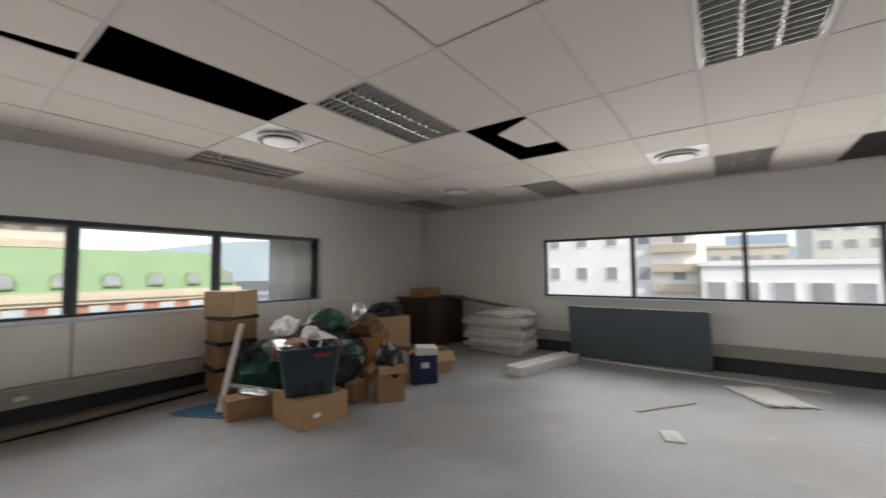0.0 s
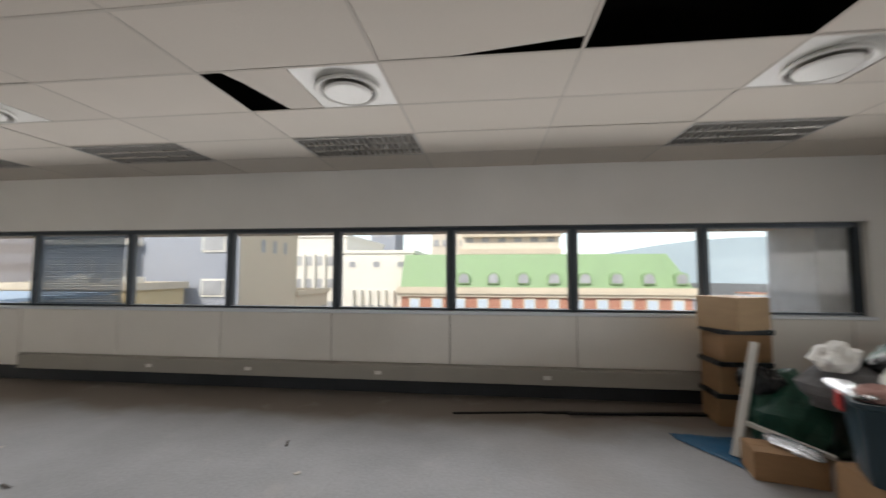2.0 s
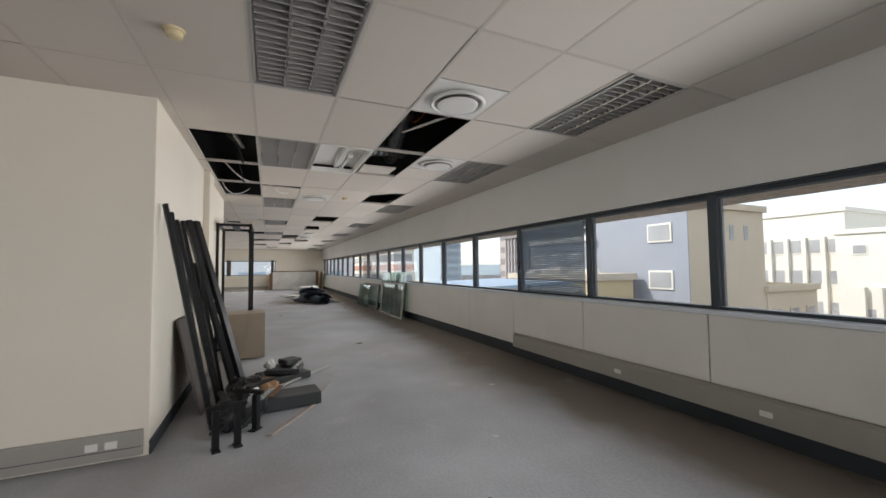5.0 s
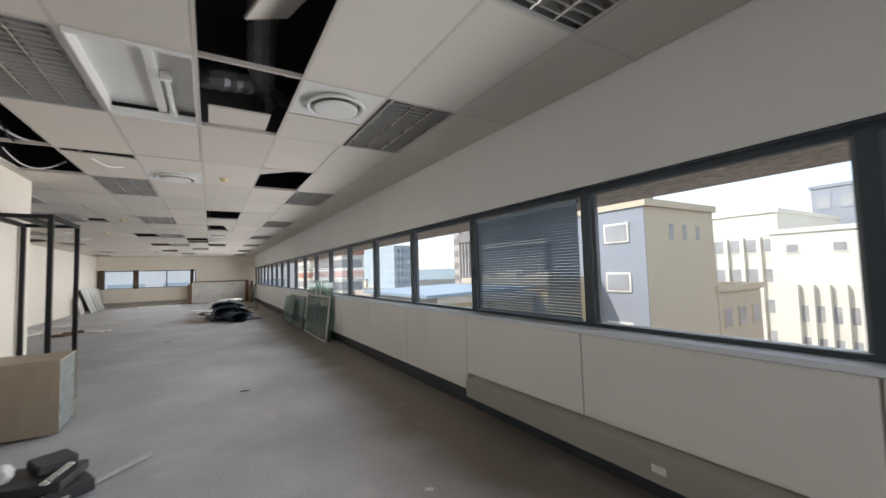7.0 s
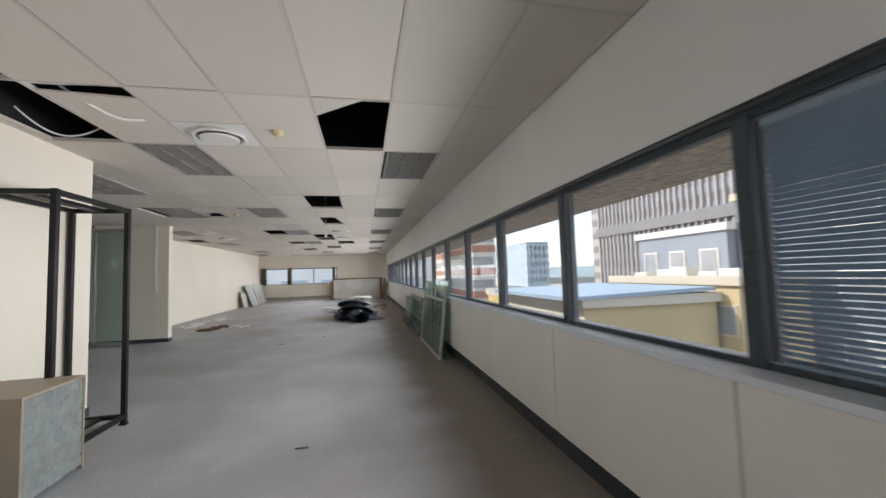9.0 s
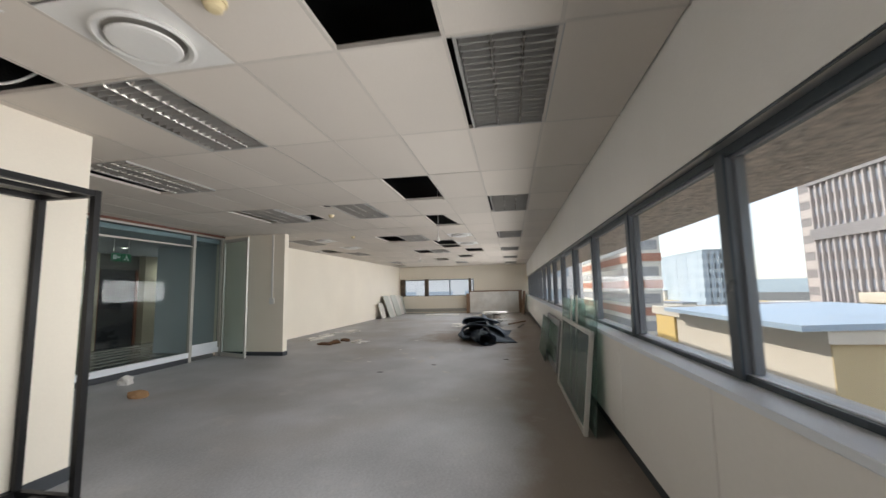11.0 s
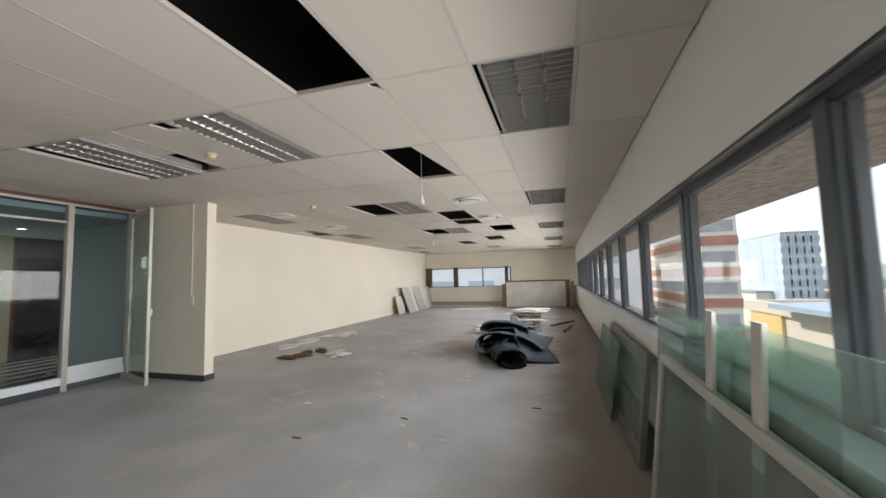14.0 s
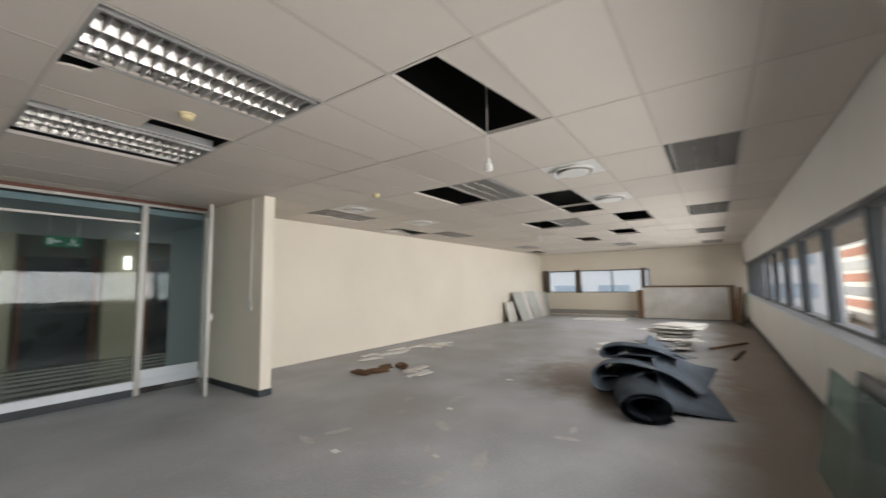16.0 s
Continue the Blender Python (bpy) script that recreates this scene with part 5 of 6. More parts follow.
clump("foil", 1.88, 3.84, 0.195, 0.14, 0.03, M_FOIL, "crumpled silver foil on a carton", "foil", 2, 1.4, 0.7)
carton(2.13, 3.26, 0, 0.5, 0.52, 0.26, -3, M_CARTON, "large taped brown carton under a plastic bin")


def storage_bin(x, y, z, rot):
    """A tapered open plastic bin with a rolled rim and clip handles."""
    b = empty("storage_bin", pose(x, y, z, 0, 0, rot), "dark slate plastic storage bin with red clips, open", "storage bin")
    bm = bmesh.new()
    lv = [(0.22, 0.16, 0.0), (0.255, 0.19, 0.28), (0.275, 0.205, 0.42), (0.3, 0.225, 0.43), (0.3, 0.225, 0.455), (0.268, 0.198, 0.452), (0.245, 0.18, 0.28), (0.21, 0.15, 0.015)]
    rings = []
    for a, c_, h in lv:
        r = 0.05
        pts = []
        for sx, sy, a0 in ((1, 1, 0), (-1, 1, 90), (-1, -1, 180), (1, -1, 270)):
            for q in range(5):
                t = radians(a0 + 22.5 * q)
                pts.append((sx * (a - r) + r * math.cos(t), sy * (c_ - r) + r * math.sin(t), h))
        rings.append([bm.verts.new(p) for p in pts])
    for p, q in zip(rings, rings[1:]):
        for k in range(20):
            bm.faces.new((p[k], p[(k + 1) % 20], q[(k + 1) % 20], q[k]))
    bm.faces.new(rings[0][::-1])
    bm.faces.new(rings[-1])
    part("body", bm, M_BIN, b)
    for s in (-1, 1):
        part("clip", bx(s * 0.305 - 0.012, s * 0.305 + 0.012, -0.06, 0.06, 0.36, 0.46, None, 0.006), M_RED, b, "red clip handle")
    part("clip", bx(0.02, 0.16, -0.238, -0.222, 0.37, 0.4, None, 0.005), M_RED, b, "red clip handle")
    return b


storage_bin(2.1, 3.25, 0.266, -28)
clump("black_bag", 2.1, 3.25, 0.29, 0.2, 0.26, M_BLACKBAG, "black plastic bag stuffed into the bin", "bag", 3)
clump("silver_tray", 1.98, 3.5, 0.7, 0.16, 0.03, M_FOIL, "bent silver tray on the edge of the bin", "tray", 5, 1.5, 0.5)
clump("green_bag", 2.3, 4.4, 0, 0.32, 0.36, M_GREENBAG, "dark green rubbish bag full of waste", "bag", 1)
clump("green_bag", 2.95, 4.1, 0.55, 0.33, 0.26, M_GREENBAG, "dark green crumpled bag on top of the heap", "bag", 4, 1.2, 0.8)
clump("black_bag", 2.75, 3.75, 0, 0.42, 0.42, M_BLACKBAG, "black rubbish bag in the heap", "bag", 6)
clump("grey_cloth", 2.55, 4.0, 0.42, 0.32, 0.22, M_GREYCLOTH, "grey crumpled cloth in the heap", "cloth", 7, 1.3, 0.7)
clump("crumpled_paper", 2.35, 4.05, 0.72, 0.2, 0.12, M_PAPER, "crumpled white paper on the heap", "paper", 8, 1.3, 0.6)
clump("crumpled_paper", 2.5, 3.6, 0.62, 0.15, 0.08, M_PAPER, "crumpled white paper beside the bin", "paper", 9, 1.4, 0.7)
clump("brown_cloth", 3.2, 3.62, 0.62, 0.2, 0.17, M_BROWNCLOTH, "brown crumpled cloth on a carton", "cloth", 10)
carton(3.42, 3.98, 0, 0.62, 0.5, 0.62, -18, M_ORANGECARTON, "tall orange-brown carton in the middle of the heap", tape=False)
carton(2.75, 3.35, 0, 0.25, 0.25, 0.2, 10, M_CARTON, "small brown carton at the foot of the heap", tape=False)
carton(4.25, 4.35, 0, 0.7, 0.45, 0.72, -28, M_CARTON2, "pale carton at the back of the heap", tape=False)
clump("black_case", 4.25, 4.36, 0.726, 0.27, 0.14, M_BLACKBAG, "soft black case lying on a carton", "case", 11, 1.5, 0.8)
clump("bottle_bag", 3.55, 4.15, 0.63, 0.1, 0.24, M_FOIL, "clear crumpled plastic bag on a carton", "bag", 12)
carton(2.98, 3.02, 0, 0.3, 0.26, 0.4, -32, M_CARTON, "open brown carton with its flaps bent out", flaps=True)
clump("black_waste", 2.98, 3.02, 0.25, 0.15, 0.24, M_BLACKBAG, "black plastic oddments filling an open carton", "waste", 13)
clump("paper_scrap", 3.06, 3.1, 0.44, 0.1, 0.06, M_CARTON2, "torn brown paper on an open carton", "paper", 14)
nb = empty("navy_box", pose(3.72, 3.12, 0, 0, 0, -40), "navy blue plastic box with white paper on top", "box")
part("body", bx(-0.16, 0.16, -0.12, 0.12, 0, 0.36, None, 0.012), M_NAVY, nb)
part("label", bx(-0.05, 0.05, -0.123, -0.12, 0.2, 0.27), M_PAPER, nb, "round white label")
part("paper", bx(-0.13, 0.15, -0.09, 0.12, 0.361, 0.46, pose(0, 0, 0, 4, 3, 0), 0.01), M_PAPER, nb, "folded white paper")
carton(4.25, 3.4, 0, 0.5, 0.4, 0.3, -35, M_CARTON2, "pale open carton with a raised flap", flaps=True)
carton(3.75, 3.55, 0, 0.4, 0.35, 0.36, 12, M_CARTON, "brown carton behind the navy box", flaps=True)

for x, y, z, r, h, m_, lab, cat, sd in (
    (2.02, 3.36, 0.68, 0.1, 0.06, M_PINKCLOTH, "pink crumpled cloth hanging over the bin", "cloth", 61),
    (2.2, 3.12, 0.6, 0.1, 0.1, M_BLACKBAG, "black plastic scrap in the bin", "scrap", 62),
    (2.3, 3.5, 0.66, 0.1, 0.13, M_PAPER, "white crumpled paper behind the bin", "paper", 63),
    (2.62, 3.9, 0.7, 0.12, 0.1, M_BLACKBAG, "black plastic scrap on the heap", "scrap", 64),
    (2.85, 3.5, 0.42, 0.12, 0.1, M_GREENBAG, "dark green plastic scrap in the heap", "scrap", 65),
    (3.12, 2.96, 0.36, 0.09, 0.1, M_GREYCLOTH, "grey cloth hanging out of a carton", "cloth", 66),
    (2.1, 4.5, 0.4, 0.14, 0.14, M_BLACKBAG, "black plastic scrap behind the batten", "scrap", 67),
    (3.3, 4.3, 0.63, 0.13, 0.14, M_BROWNCLOTH, "brown cloth on an orange-brown carton", "cloth", 68)):
    clump(name_of[cat], x, y, z, r, h, m_, lab, cat, sd, 1.3, 0.8)
for x, y, z, w, h, rz in ((2.27, 2.997, 0.17, 0.1, 0.06, -3), (2.02, 3.0, 0.09, 0.07, 0.04, -3)):
    sk = obj("sticker", bx(-w / 2, w / 2, -0.001, 0.001, 0, h), M_PAPER)
    sk.matrix_world = pose(x, y - 0.003, z, 0, 0, rz)
    tagged(sk, "white paper sticker on a brown carton", "sticker")

# dark chest in the corner
ch = empty("wooden_chest", pose(5.92, 4.72, 0, 0, 0, -4), "dark stained wooden chest standing in the corner", "chest")
part("carcass", bx(-0.5, 0.5, -0.42, 0.42, 0.05, 0.88, None, 0.008), M_DARKWOOD, ch)
part("top", bx(-0.53, 0.53, -0.45, 0.45, 0.881, 0.92, None, 0.008), M_DARKWOOD, ch)
for z0, z1 in ((0.08, 0.44), (0.47, 0.86)):
    part("drawer", bx(-0.515, -0.5, -0.39, 0.39, z0, z1, None, 0.004), M_DARKWOOD, ch)
for s in (-1, 1):
    for q in (-1, 1):
        part("foot", bx(s * 0.44 - 0.04, s * 0.44 + 0.04, q * 0.36 - 0.04, q * 0.36 + 0.04, 0, 0.05), M_DARKWOOD, ch)
carton(5.85, 4.8, 0.921, 0.55, 0.35, 0.16, 4, M_CARTON, "flat brown carton on the wooden chest", tape=False)
plank("timber_board", (6.1, 4.4, 0.935), (6.2, 2.75, 0.72), 0.2, 0.025, M_BROWNWOOD, "grey-brown timber board sloping over white slabs", "board")
rs = random.Random(4)
for k in range(9):
    w, d = rs.uniform(0.5, 0.62), rs.uniform(1.0, 1.25)
    sl = obj("white_slab", bx(-w / 2, w / 2, -d / 2, d / 2, 0, 0.066, None, 0.012), M_PAPER if k % 3 else M_BOARD)
    sl.matrix_world = pose(6.08 + rs.uniform(-0.05, 0.05), 3.25 + rs.uniform(-0.06, 0.06), 0.0665 * k, 0, 0, rs.uniform(-5, 5))
    tagged(sl, "white wrapped board lying in a stack by the wall", "board", "stacked white boards")
clump("plastic_wrap", 6.05, 3.05, 0.6, 0.36, 0.1, M_PAPER, "white plastic wrapping crumpled on the stacked boards", "wrapping", 15, 0.7, 1.4)
tr = empty("white_channel", pose(5.28, 2.1, 0, 0, 0, -15), "long white metal lamp housing lying on the floor", "lamp housing")
part("channel", bx(-0.68, 0.68, -0.11, 0.11, 0, 0.12, None, 0.006), M_WHITE, tr)
part("lip", bx(-0.69, 0.69, -0.13, -0.105, 0.1, 0.135, None, 0.004), M_WHITE, tr)
part("lip", bx(-0.69, 0.69, 0.105, 0.13, 0.1, 0.135, None, 0.004), M_WHITE, tr)
bd = obj("grey_board", bx(-0.97, 0.97, -0.012, 0.012, 0, 0.83, None, 0.003), M_SLATE)
bd.matrix_world = pose(6.31, 1.08, 0.012, 0, 0, 90) @ pose(0, 0, 0, -8)
tagged(bd, "blue-grey screen board leaning under the window", "board")
plank("white_strip", (6.15, 1.85, 0.012), (5.95, -1.0, 0.012), 0.03, 0.02, M_PAPER, "long white plastic strip on the floor", "strip")
plank("dark_strip", (4.11, 0.68, 0.006), (4.73, 0.23, 0.006), 0.03, 0.01, M_TRUNK, "grey strip lying on the floor", "strip")
plank("black_strip", (0.3, 4.92, 0.01), (1.95, 5.02, 0.015), 0.03, 0.02, M_BLACK, "black rubber strip on the floor by the windows", "strip")
plank("black_strip", (0.55, 4.86, 0.03), (2.05, 5.08, 0.012), 0.04, 0.02, M_BLACK, "black rubber strip on the floor by the windows", "strip")
plank("black_strip", (-0.6, 4.8, 0.01), (0.6, 4.97, 0.01), 0.025, 0.015, M_BLACK, "black rubber strip on the floor by the windows", "strip")


def paper(x, y, w, d, rot, seed, material=None, label="crumpled white paper on the floor"):
    s = rumple("paper_sheet", 8, 6, lambda u, v: Vector(((u - 0.5) * w, (v - 0.5) * d, 0.004 + 0.05 * w * abs(noise.noise((u * 3 + seed, v * 3, seed))) + 0.02 * w * abs(noise.noise((u * 9, v * 9 + seed, 2))))), 0.002, material or M_PAPER)
    s.matrix_world = pose(x, y, 0, 0, 0, rot)
    return tagged(s, label, "paper")


paper(5.42, -0.4, 0.75, 0.5, 30, 1)
paper(3.64, 0.34, 0.24, 0.16, 20, 2)

# ---- by the core wall ----
for (x0, y0), (x1, z1), w, t in (((-5.31, 1.5), (-5.18, 1.9), 0.045, 0.035), ((-5.52, 1.47), (-5.38, 1.86), 0.04, 0.035), ((-5.72, 1.52), (-5.6, 1.82), 0.045, 0.035), ((-5.95, 1.5), (-5.85, 1.84), 0.05, 0.035), ((-6.34, 1.6), (-6.15, 1.88), 0.1, 0.05), ((-6.31, 1.7), (-6.62, 1.92), 0.08, 0.05), ((-6.95, 1.62), (-6.75, 1.88), 0.12, 0.05), ((-7.12, 1.55), (-6.98, 1.35), 0.06, 0.05)):
    plank("black_frame_bar", (x0, y0, 0.02), (x1, 1.16, z1), w, t, M_BLACKMETAL, "long black metal frame leaning on the core wall", "metal frame")
plank("metal_sheet", (-6.62, 1.42, 0.02), (-6.55, 1.17, 1.45), 0.4, 0.03, M_BLACKMETAL, "black metal panel leaning on the core wall", "metal panel")
plank("dark_board", (-6.05, 1.36, 0.01), (-6.05, 1.155, 0.9), 0.6, 0.02, M_PINKBOARD, "dusty dark board leaning on the core wall", "board")
plank("leaning_board", (-7.55, 1.5, 0.01), (-7.52, 1.22, 0.85), 0.5, 0.02, M_TAUPE, "dusty taupe board leaning on the core wall", "board")


def machine(x, y, z, w, d, h, rot, name="equipment_case", label="flat dark grey equipment case on the floor", material=None):
    m = empty(name, pose(x, y, z, 0, 0, rot), label, "equipment")
    part("case", bx(-w / 2, w / 2, -d / 2, d / 2, 0.01, h, None, 0.01), material or M_SILVERGREY, m)
    part("front_panel", bx(-w / 2 + 0.01, w / 2 - 0.01, -d / 2 - 0.006, -d / 2 + 0.001, 0.02, h - 0.015, None, 0.002), M_BLACK, m)
    for s in (-1, 1):
        for q in (-1, 1):
            part("foot", bx(s * (w / 2 - 0.04) - 0.015, s * (w / 2 - 0.04) + 0.015, q * (d / 2 - 0.04) - 0.015, q * (d / 2 - 0.04) + 0.015, 0, 0.01), M_BLACK, m)
    return m


machine(-5.72, 2.1, 0, 0.3, 0.62, 0.13, 6)
machine(-6.75, 2.1, 0, 0.45, 0.5, 0.09, 25)
machine(-6.72, 2.12, 0.091, 0.34, 0.4, 0.07, -12, label="dark equipment case lying on another case")
machine(-6.78, 2.18, 0.162, 0.2, 0.2, 0.08, 30, label="small black case on top of the pile")
def leg_frame(x, y, rot, lean, label):
    """A small tubular frame with two legs, a cross bar and flat feet."""
    f = empty("leg_frame", pose(x, y, 0, 0, lean, rot), label, "metal frame", "broken furniture legs")
    for q in (-1, 1):
        part("leg", bx(-0.025, 0.025, q * 0.075 - 0.025, q * 0.075 + 0.025, 0.012, 0.3, None, 0.008), M_BLACKMETAL, f)
        part("foot", bx(-0.045, 0.06, q * 0.075 - 0.03, q * 0.075 + 0.03, 0, 0.012, None, 0.004), M_BLACK, f)
    part("crossbar", bx(-0.02, 0.02, -0.14, 0.14, 0.301, 0.335, None, 0.006), M_BLACKMETAL, f)
    part("arm", bx(-0.3, 0.02, -0.025, 0.025, 0.336, 0.36, None, 0.005), M_BLACKMETAL, f)
    return f


leg_frame(-4.92, 1.64, 14, 0, "black tubular furniture leg standing in the junk pile")
leg_frame(-5.25, 1.78, -40, 0, "black tubular furniture leg standing in the junk pile")
rj = random.Random(33)
for k in range(9):
    x, y, a = -5.55 + rj.uniform(-0.35, 0.35), 1.72 + rj.uniform(-0.16, 0.16), rj.uniform(0, 3.1)
    l, z = rj.uniform(0.12, 0.3), rj.uniform(0.03, 0.2)
    plank("black_rail", (x - l * math.cos(a), y - 0.5 * l * math.sin(a), 0.02), (x + l * math.cos(a), y + 0.5 * l * math.sin(a), z + 0.06), rj.uniform(0.03, 0.07), 0.025, M_BLACK if k % 2 else M_SILVERGREY, "short black metal rail in the junk pile", "rail")
for x, y, z, m_ in ((-5.35, 1.86, 0.2, M_FOIL), (-5.6, 1.95, 0.14, M_BROWNWOOD), (-6.5, 2.2, 0.17, M_FOIL)):
    plank("metal_scrap", (x, y, z), (x - 0.16, y + 0.1, z + 0.05), 0.05, 0.008, m_, "bent thin scrap lying on the junk pile", "scrap")
clump("cable_tangle", -5.5, 1.72, 0.0, 0.2, 0.2, M_BLACKBAG, "tangle of black cables and plastic", "cables", 21, 1.5, 0.8)
clump("cable_tangle", -6.15, 1.75, 0.0, 0.22, 0.14, M_BLACKBAG, "tangle of black cables and plastic", "cables", 22, 1.4, 0.9)
clump("paper_scrap", -5.45, 1.78, 0.2, 0.08, 0.07, M_PAPER, "white paper scrap in the junk pile", "paper", 23)
clump("plastic_cup", -6.72, 1.95, 0.162, 0.06, 0.07, M_PAPER, "white crumpled cup on the pile", "cup", 24)
clump("brown_scrap", -6.0, 1.92, 0.0, 0.1, 0.14, M_CARTON, "torn brown cardboard in the junk pile", "cardboard", 25)
plank("metal_rail", (-6.3, 2.02, 0.03), (-7.05, 2.68, 0.03), 0.035, 0.02, M_ALU, "silver metal rail on the floor", "rail")
plank("metal_rail", (-5.6, 2.3, 0.012), (-6.25, 2.62, 0.012), 0.03, 0.015, M_ALU, "silver metal rail on the floor", "rail")
plank("wood_strip", (-5.0, 1.95, 0.01), (-5.6, 2.35, 0.01), 0.04, 0.015, M_TAUPE, "pale wooden strip on the floor", "strip")

M_DUSTYGLASS = glass_mat("dusty_glass", (0.8, 0.82, 0.81), 0.15, 0.32)
# small cabinet with open back
cb = empty("small_cabinet", pose(-8.41, 1.58, 0, 0, 0, 2), "oak-look small cabinet with open back and shelves", "cabinet")
W, D, H = 0.6, 0.58, 0.67
part("front_panel", bx(W / 2 - 0.018, W / 2, -D / 2, D / 2, 0.02, H, None, 0.002), M_WOODBOARD, cb)
part("side_panel", bx(-W / 2, W / 2 - 0.019, -D / 2, -D / 2 + 0.018, 0.0, H, None, 0.002), M_WOODBOARD, cb)
part("side_panel", bx(-W / 2, -W / 2 + 0.018, -D / 2 + 0.019, D / 2, 0.0, H, None, 0.002), M_WOODBOARD, cb)
part("top", bx(-W / 2, W / 2, -D / 2, D / 2, H + 0.001, H + 0.02, None, 0.002), M_WOODBOARD, cb)
for z in (0.04, 0.25, 0.46):
    part("shelf", bx(-W / 2 + 0.02, W / 2 - 0.02, -D / 2 + 0.02, D / 2 - 0.03, z, z + 0.016), M_WHITE, cb)
part("glass_front", bx(-W / 2 + 0.02, W / 2 - 0.02, D / 2 - 0.012, D / 2 - 0.006, 0.03, H), M_DUSTYGLASS, cb, "dusty glass front")

# black display frame
rk = empty("display_frame", pose(-9.165, 1.4, 0), "tall black steel display frame standing empty", "display frame")
hx, hy, top = 0.47, 0.24, 2.13
for s in (-1, 1):
    for q in (-1, 1):
        part("post", bx(s * hx - 0.022, s * hx + 0.022, q * hy - 0.022, q * hy + 0.022, 0.02, top, None, 0.003), M_BLACKMETAL, rk)
        part("foot", bx(s * hx - 0.03, s * hx + 0.03, q * hy - 0.03, q * hy + 0.03, 0, 0.019, None, 0.003), M_BLACKMETAL, rk)
for z in (0.06, top - 0.045):
    for s in (-1, 1):
        part("rail", bx(-hx + 0.023, hx - 0.023, s * hy - 0.02, s * hy + 0.02, z, z + 0.04), M_BLACKMETAL, rk)
        part("rail", bx(s * hx - 0.02, s * hx + 0.02, -hy + 0.023, hy - 0.023, z, z + 0.04), M_BLACKMETAL, rk)
part("top_bar", bx(-hx + 0.023, hx - 0.023, -0.05, 0.05, top - 0.04, top - 0.01), M_BLACKMETAL, rk)
part("base_bar", bx(-hx + 0.023, hx - 0.023, -0.06, 0.06, 0.06, 0.09), M_BLACKMETAL, rk)
clump("cardboard_scrap", -12.05, -0.55, 0, 0.1, 0.07, M_CARTON, "torn brown cardboard on the floor", "cardboard", 31, 1.3, 0.7)
clump("paper_scrap", -12.7, -1.5, 0, 0.1, 0.09, M_PAPER, "crumpled white paper on the floor", "paper", 32)

# ---- glass sheets by the windows ----
def leaning_sheet(name, x0, x1, y, z1, lean, material, label, frame_m=None, t=0.008, rail=0.03):
    """A sheet standing on the floor and leaning back to the window wall, with an optional metal frame."""
    s = empty(name, pose((x0 + x1) / 2, y, 0.002, -lean, 0, 0), label, "glass sheet" if material in (M_GREENGLASS, M_DARKGLASS, M_FROST) else "board")
    w = (x1 - x0) / 2
    part("sheet", bx(-w, w, -t / 2, t / 2, 0, z1, None, 0.001), material, s)
    if frame_m:
        for q in (-1, 1):
            part("stile", bx(q * w - rail / 2, q * w + rail / 2, -0.02, 0.02, 0, z1, None, 0.004), frame_m, s)
        part("top_rail", bx(-w + rail / 2, w - rail / 2, -0.02, 0.02, z1 - rail, z1, None, 0.004), frame_m, s)
        part("bottom_rail", bx(-w + rail / 2, w - rail / 2, -0.02, 0.02, 0, rail, None, 0.004), frame_m, s)
    return s


leaning_sheet("framed_glass", -13.4, -11.35, 5.13, 0.96, 6.5, M_FROST, "silver framed green glass panel leaning under the windows", M_ALU, rail=0.045)
leaning_sheet("glass_sheet", -13.65, -12.5, 5.2, 1.23, 3.6, M_GREENGLASS, "tall loose greenish glass sheet leaning on the sill")
leaning_sheet("glass_sheet", -12.55, -11.3, 5.215, 1.25, 3.6, M_GREENGLASS, "tall loose greenish glass sheet leaning on the sill")
leaning_sheet("glass_sheet", -13.2, -11.95, 5.232, 1.2, 3.4, M_GREENGLASS, "tall loose greenish glass sheet leaning on the sill")
for x in (-12.66, -12.24):
    plank("pale_batten", (x, 5.188, 0.01), (x, 5.262, 1.28), 0.075, 0.016, M_BOARD, "pale batten standing between glass sheets", "batten")
leaning_sheet("glass_sheet", -16.6, -15.0, 5.07, 0.78, 9.5, M_DARKGLASS, "dark greenish glass sheet leaning under the windows")
leaning_sheet("framed_glass", -16.1, -14.05, 5.17, 0.84, 7, M_GREENGLASS, "dark grey framed glass panel leaning under the windows", M_GUN, rail=0.11)
leaning_sheet("glass_sheet", -28.3, -27.2, 5.12, 1.05, 8, M_GREENGLASS, "glass sheet leaning at the far end of the windows")

# ---- carpet heap ----
def carpet_roll(x, y, z, r, length, rot, turns, label):
    """A loose spiral roll of carpet."""
    bm = bmesh.new()
    n = int(28 * turns)
    pts = []
    for k in range(n + 1):
        a = 2 * math.pi * k / 28
        rr = r * (0.55 + 0.45 * k / n)
        pts.append((rr * math.cos(a), rr * math.sin(a) * 0.6))
    rows = []
    for s in range(9):
        u = s / 8
        wob = 0.03 * math.sin(u * 5 + turns)
        rows.append([bm.verts.new((length * (u - 0.5), p[0] * (1 + 0.1 * math.sin(3 * u)) + wob, p[1])) for p in pts])
    for a, b in zip(rows, rows[1:]):
        for k in range(n):
            bm.faces.new((a[k], a[k + 1], b[k + 1], b[k]))
    bmesh.ops.solidify(bm, geom=bm.faces[:], thickness=0.014)
    for f in bm.faces:
        f.smooth = True
    lo = min(v.co.z for v in bm.verts)
    for v in bm.verts:
        v.co.z -= lo
    ob = obj("carpet_roll", bm, M_CARPET)
    ob.matrix_world = pose(x, y, z, 0, 0, rot)
    return tagged(ob, label, "carpet roll", "carpet heap")


carpet_roll(-17.66, 3.72, 0.0, 0.28, 1.45, 12, 1.9, "loosely rolled charcoal carpet lying on the floor")
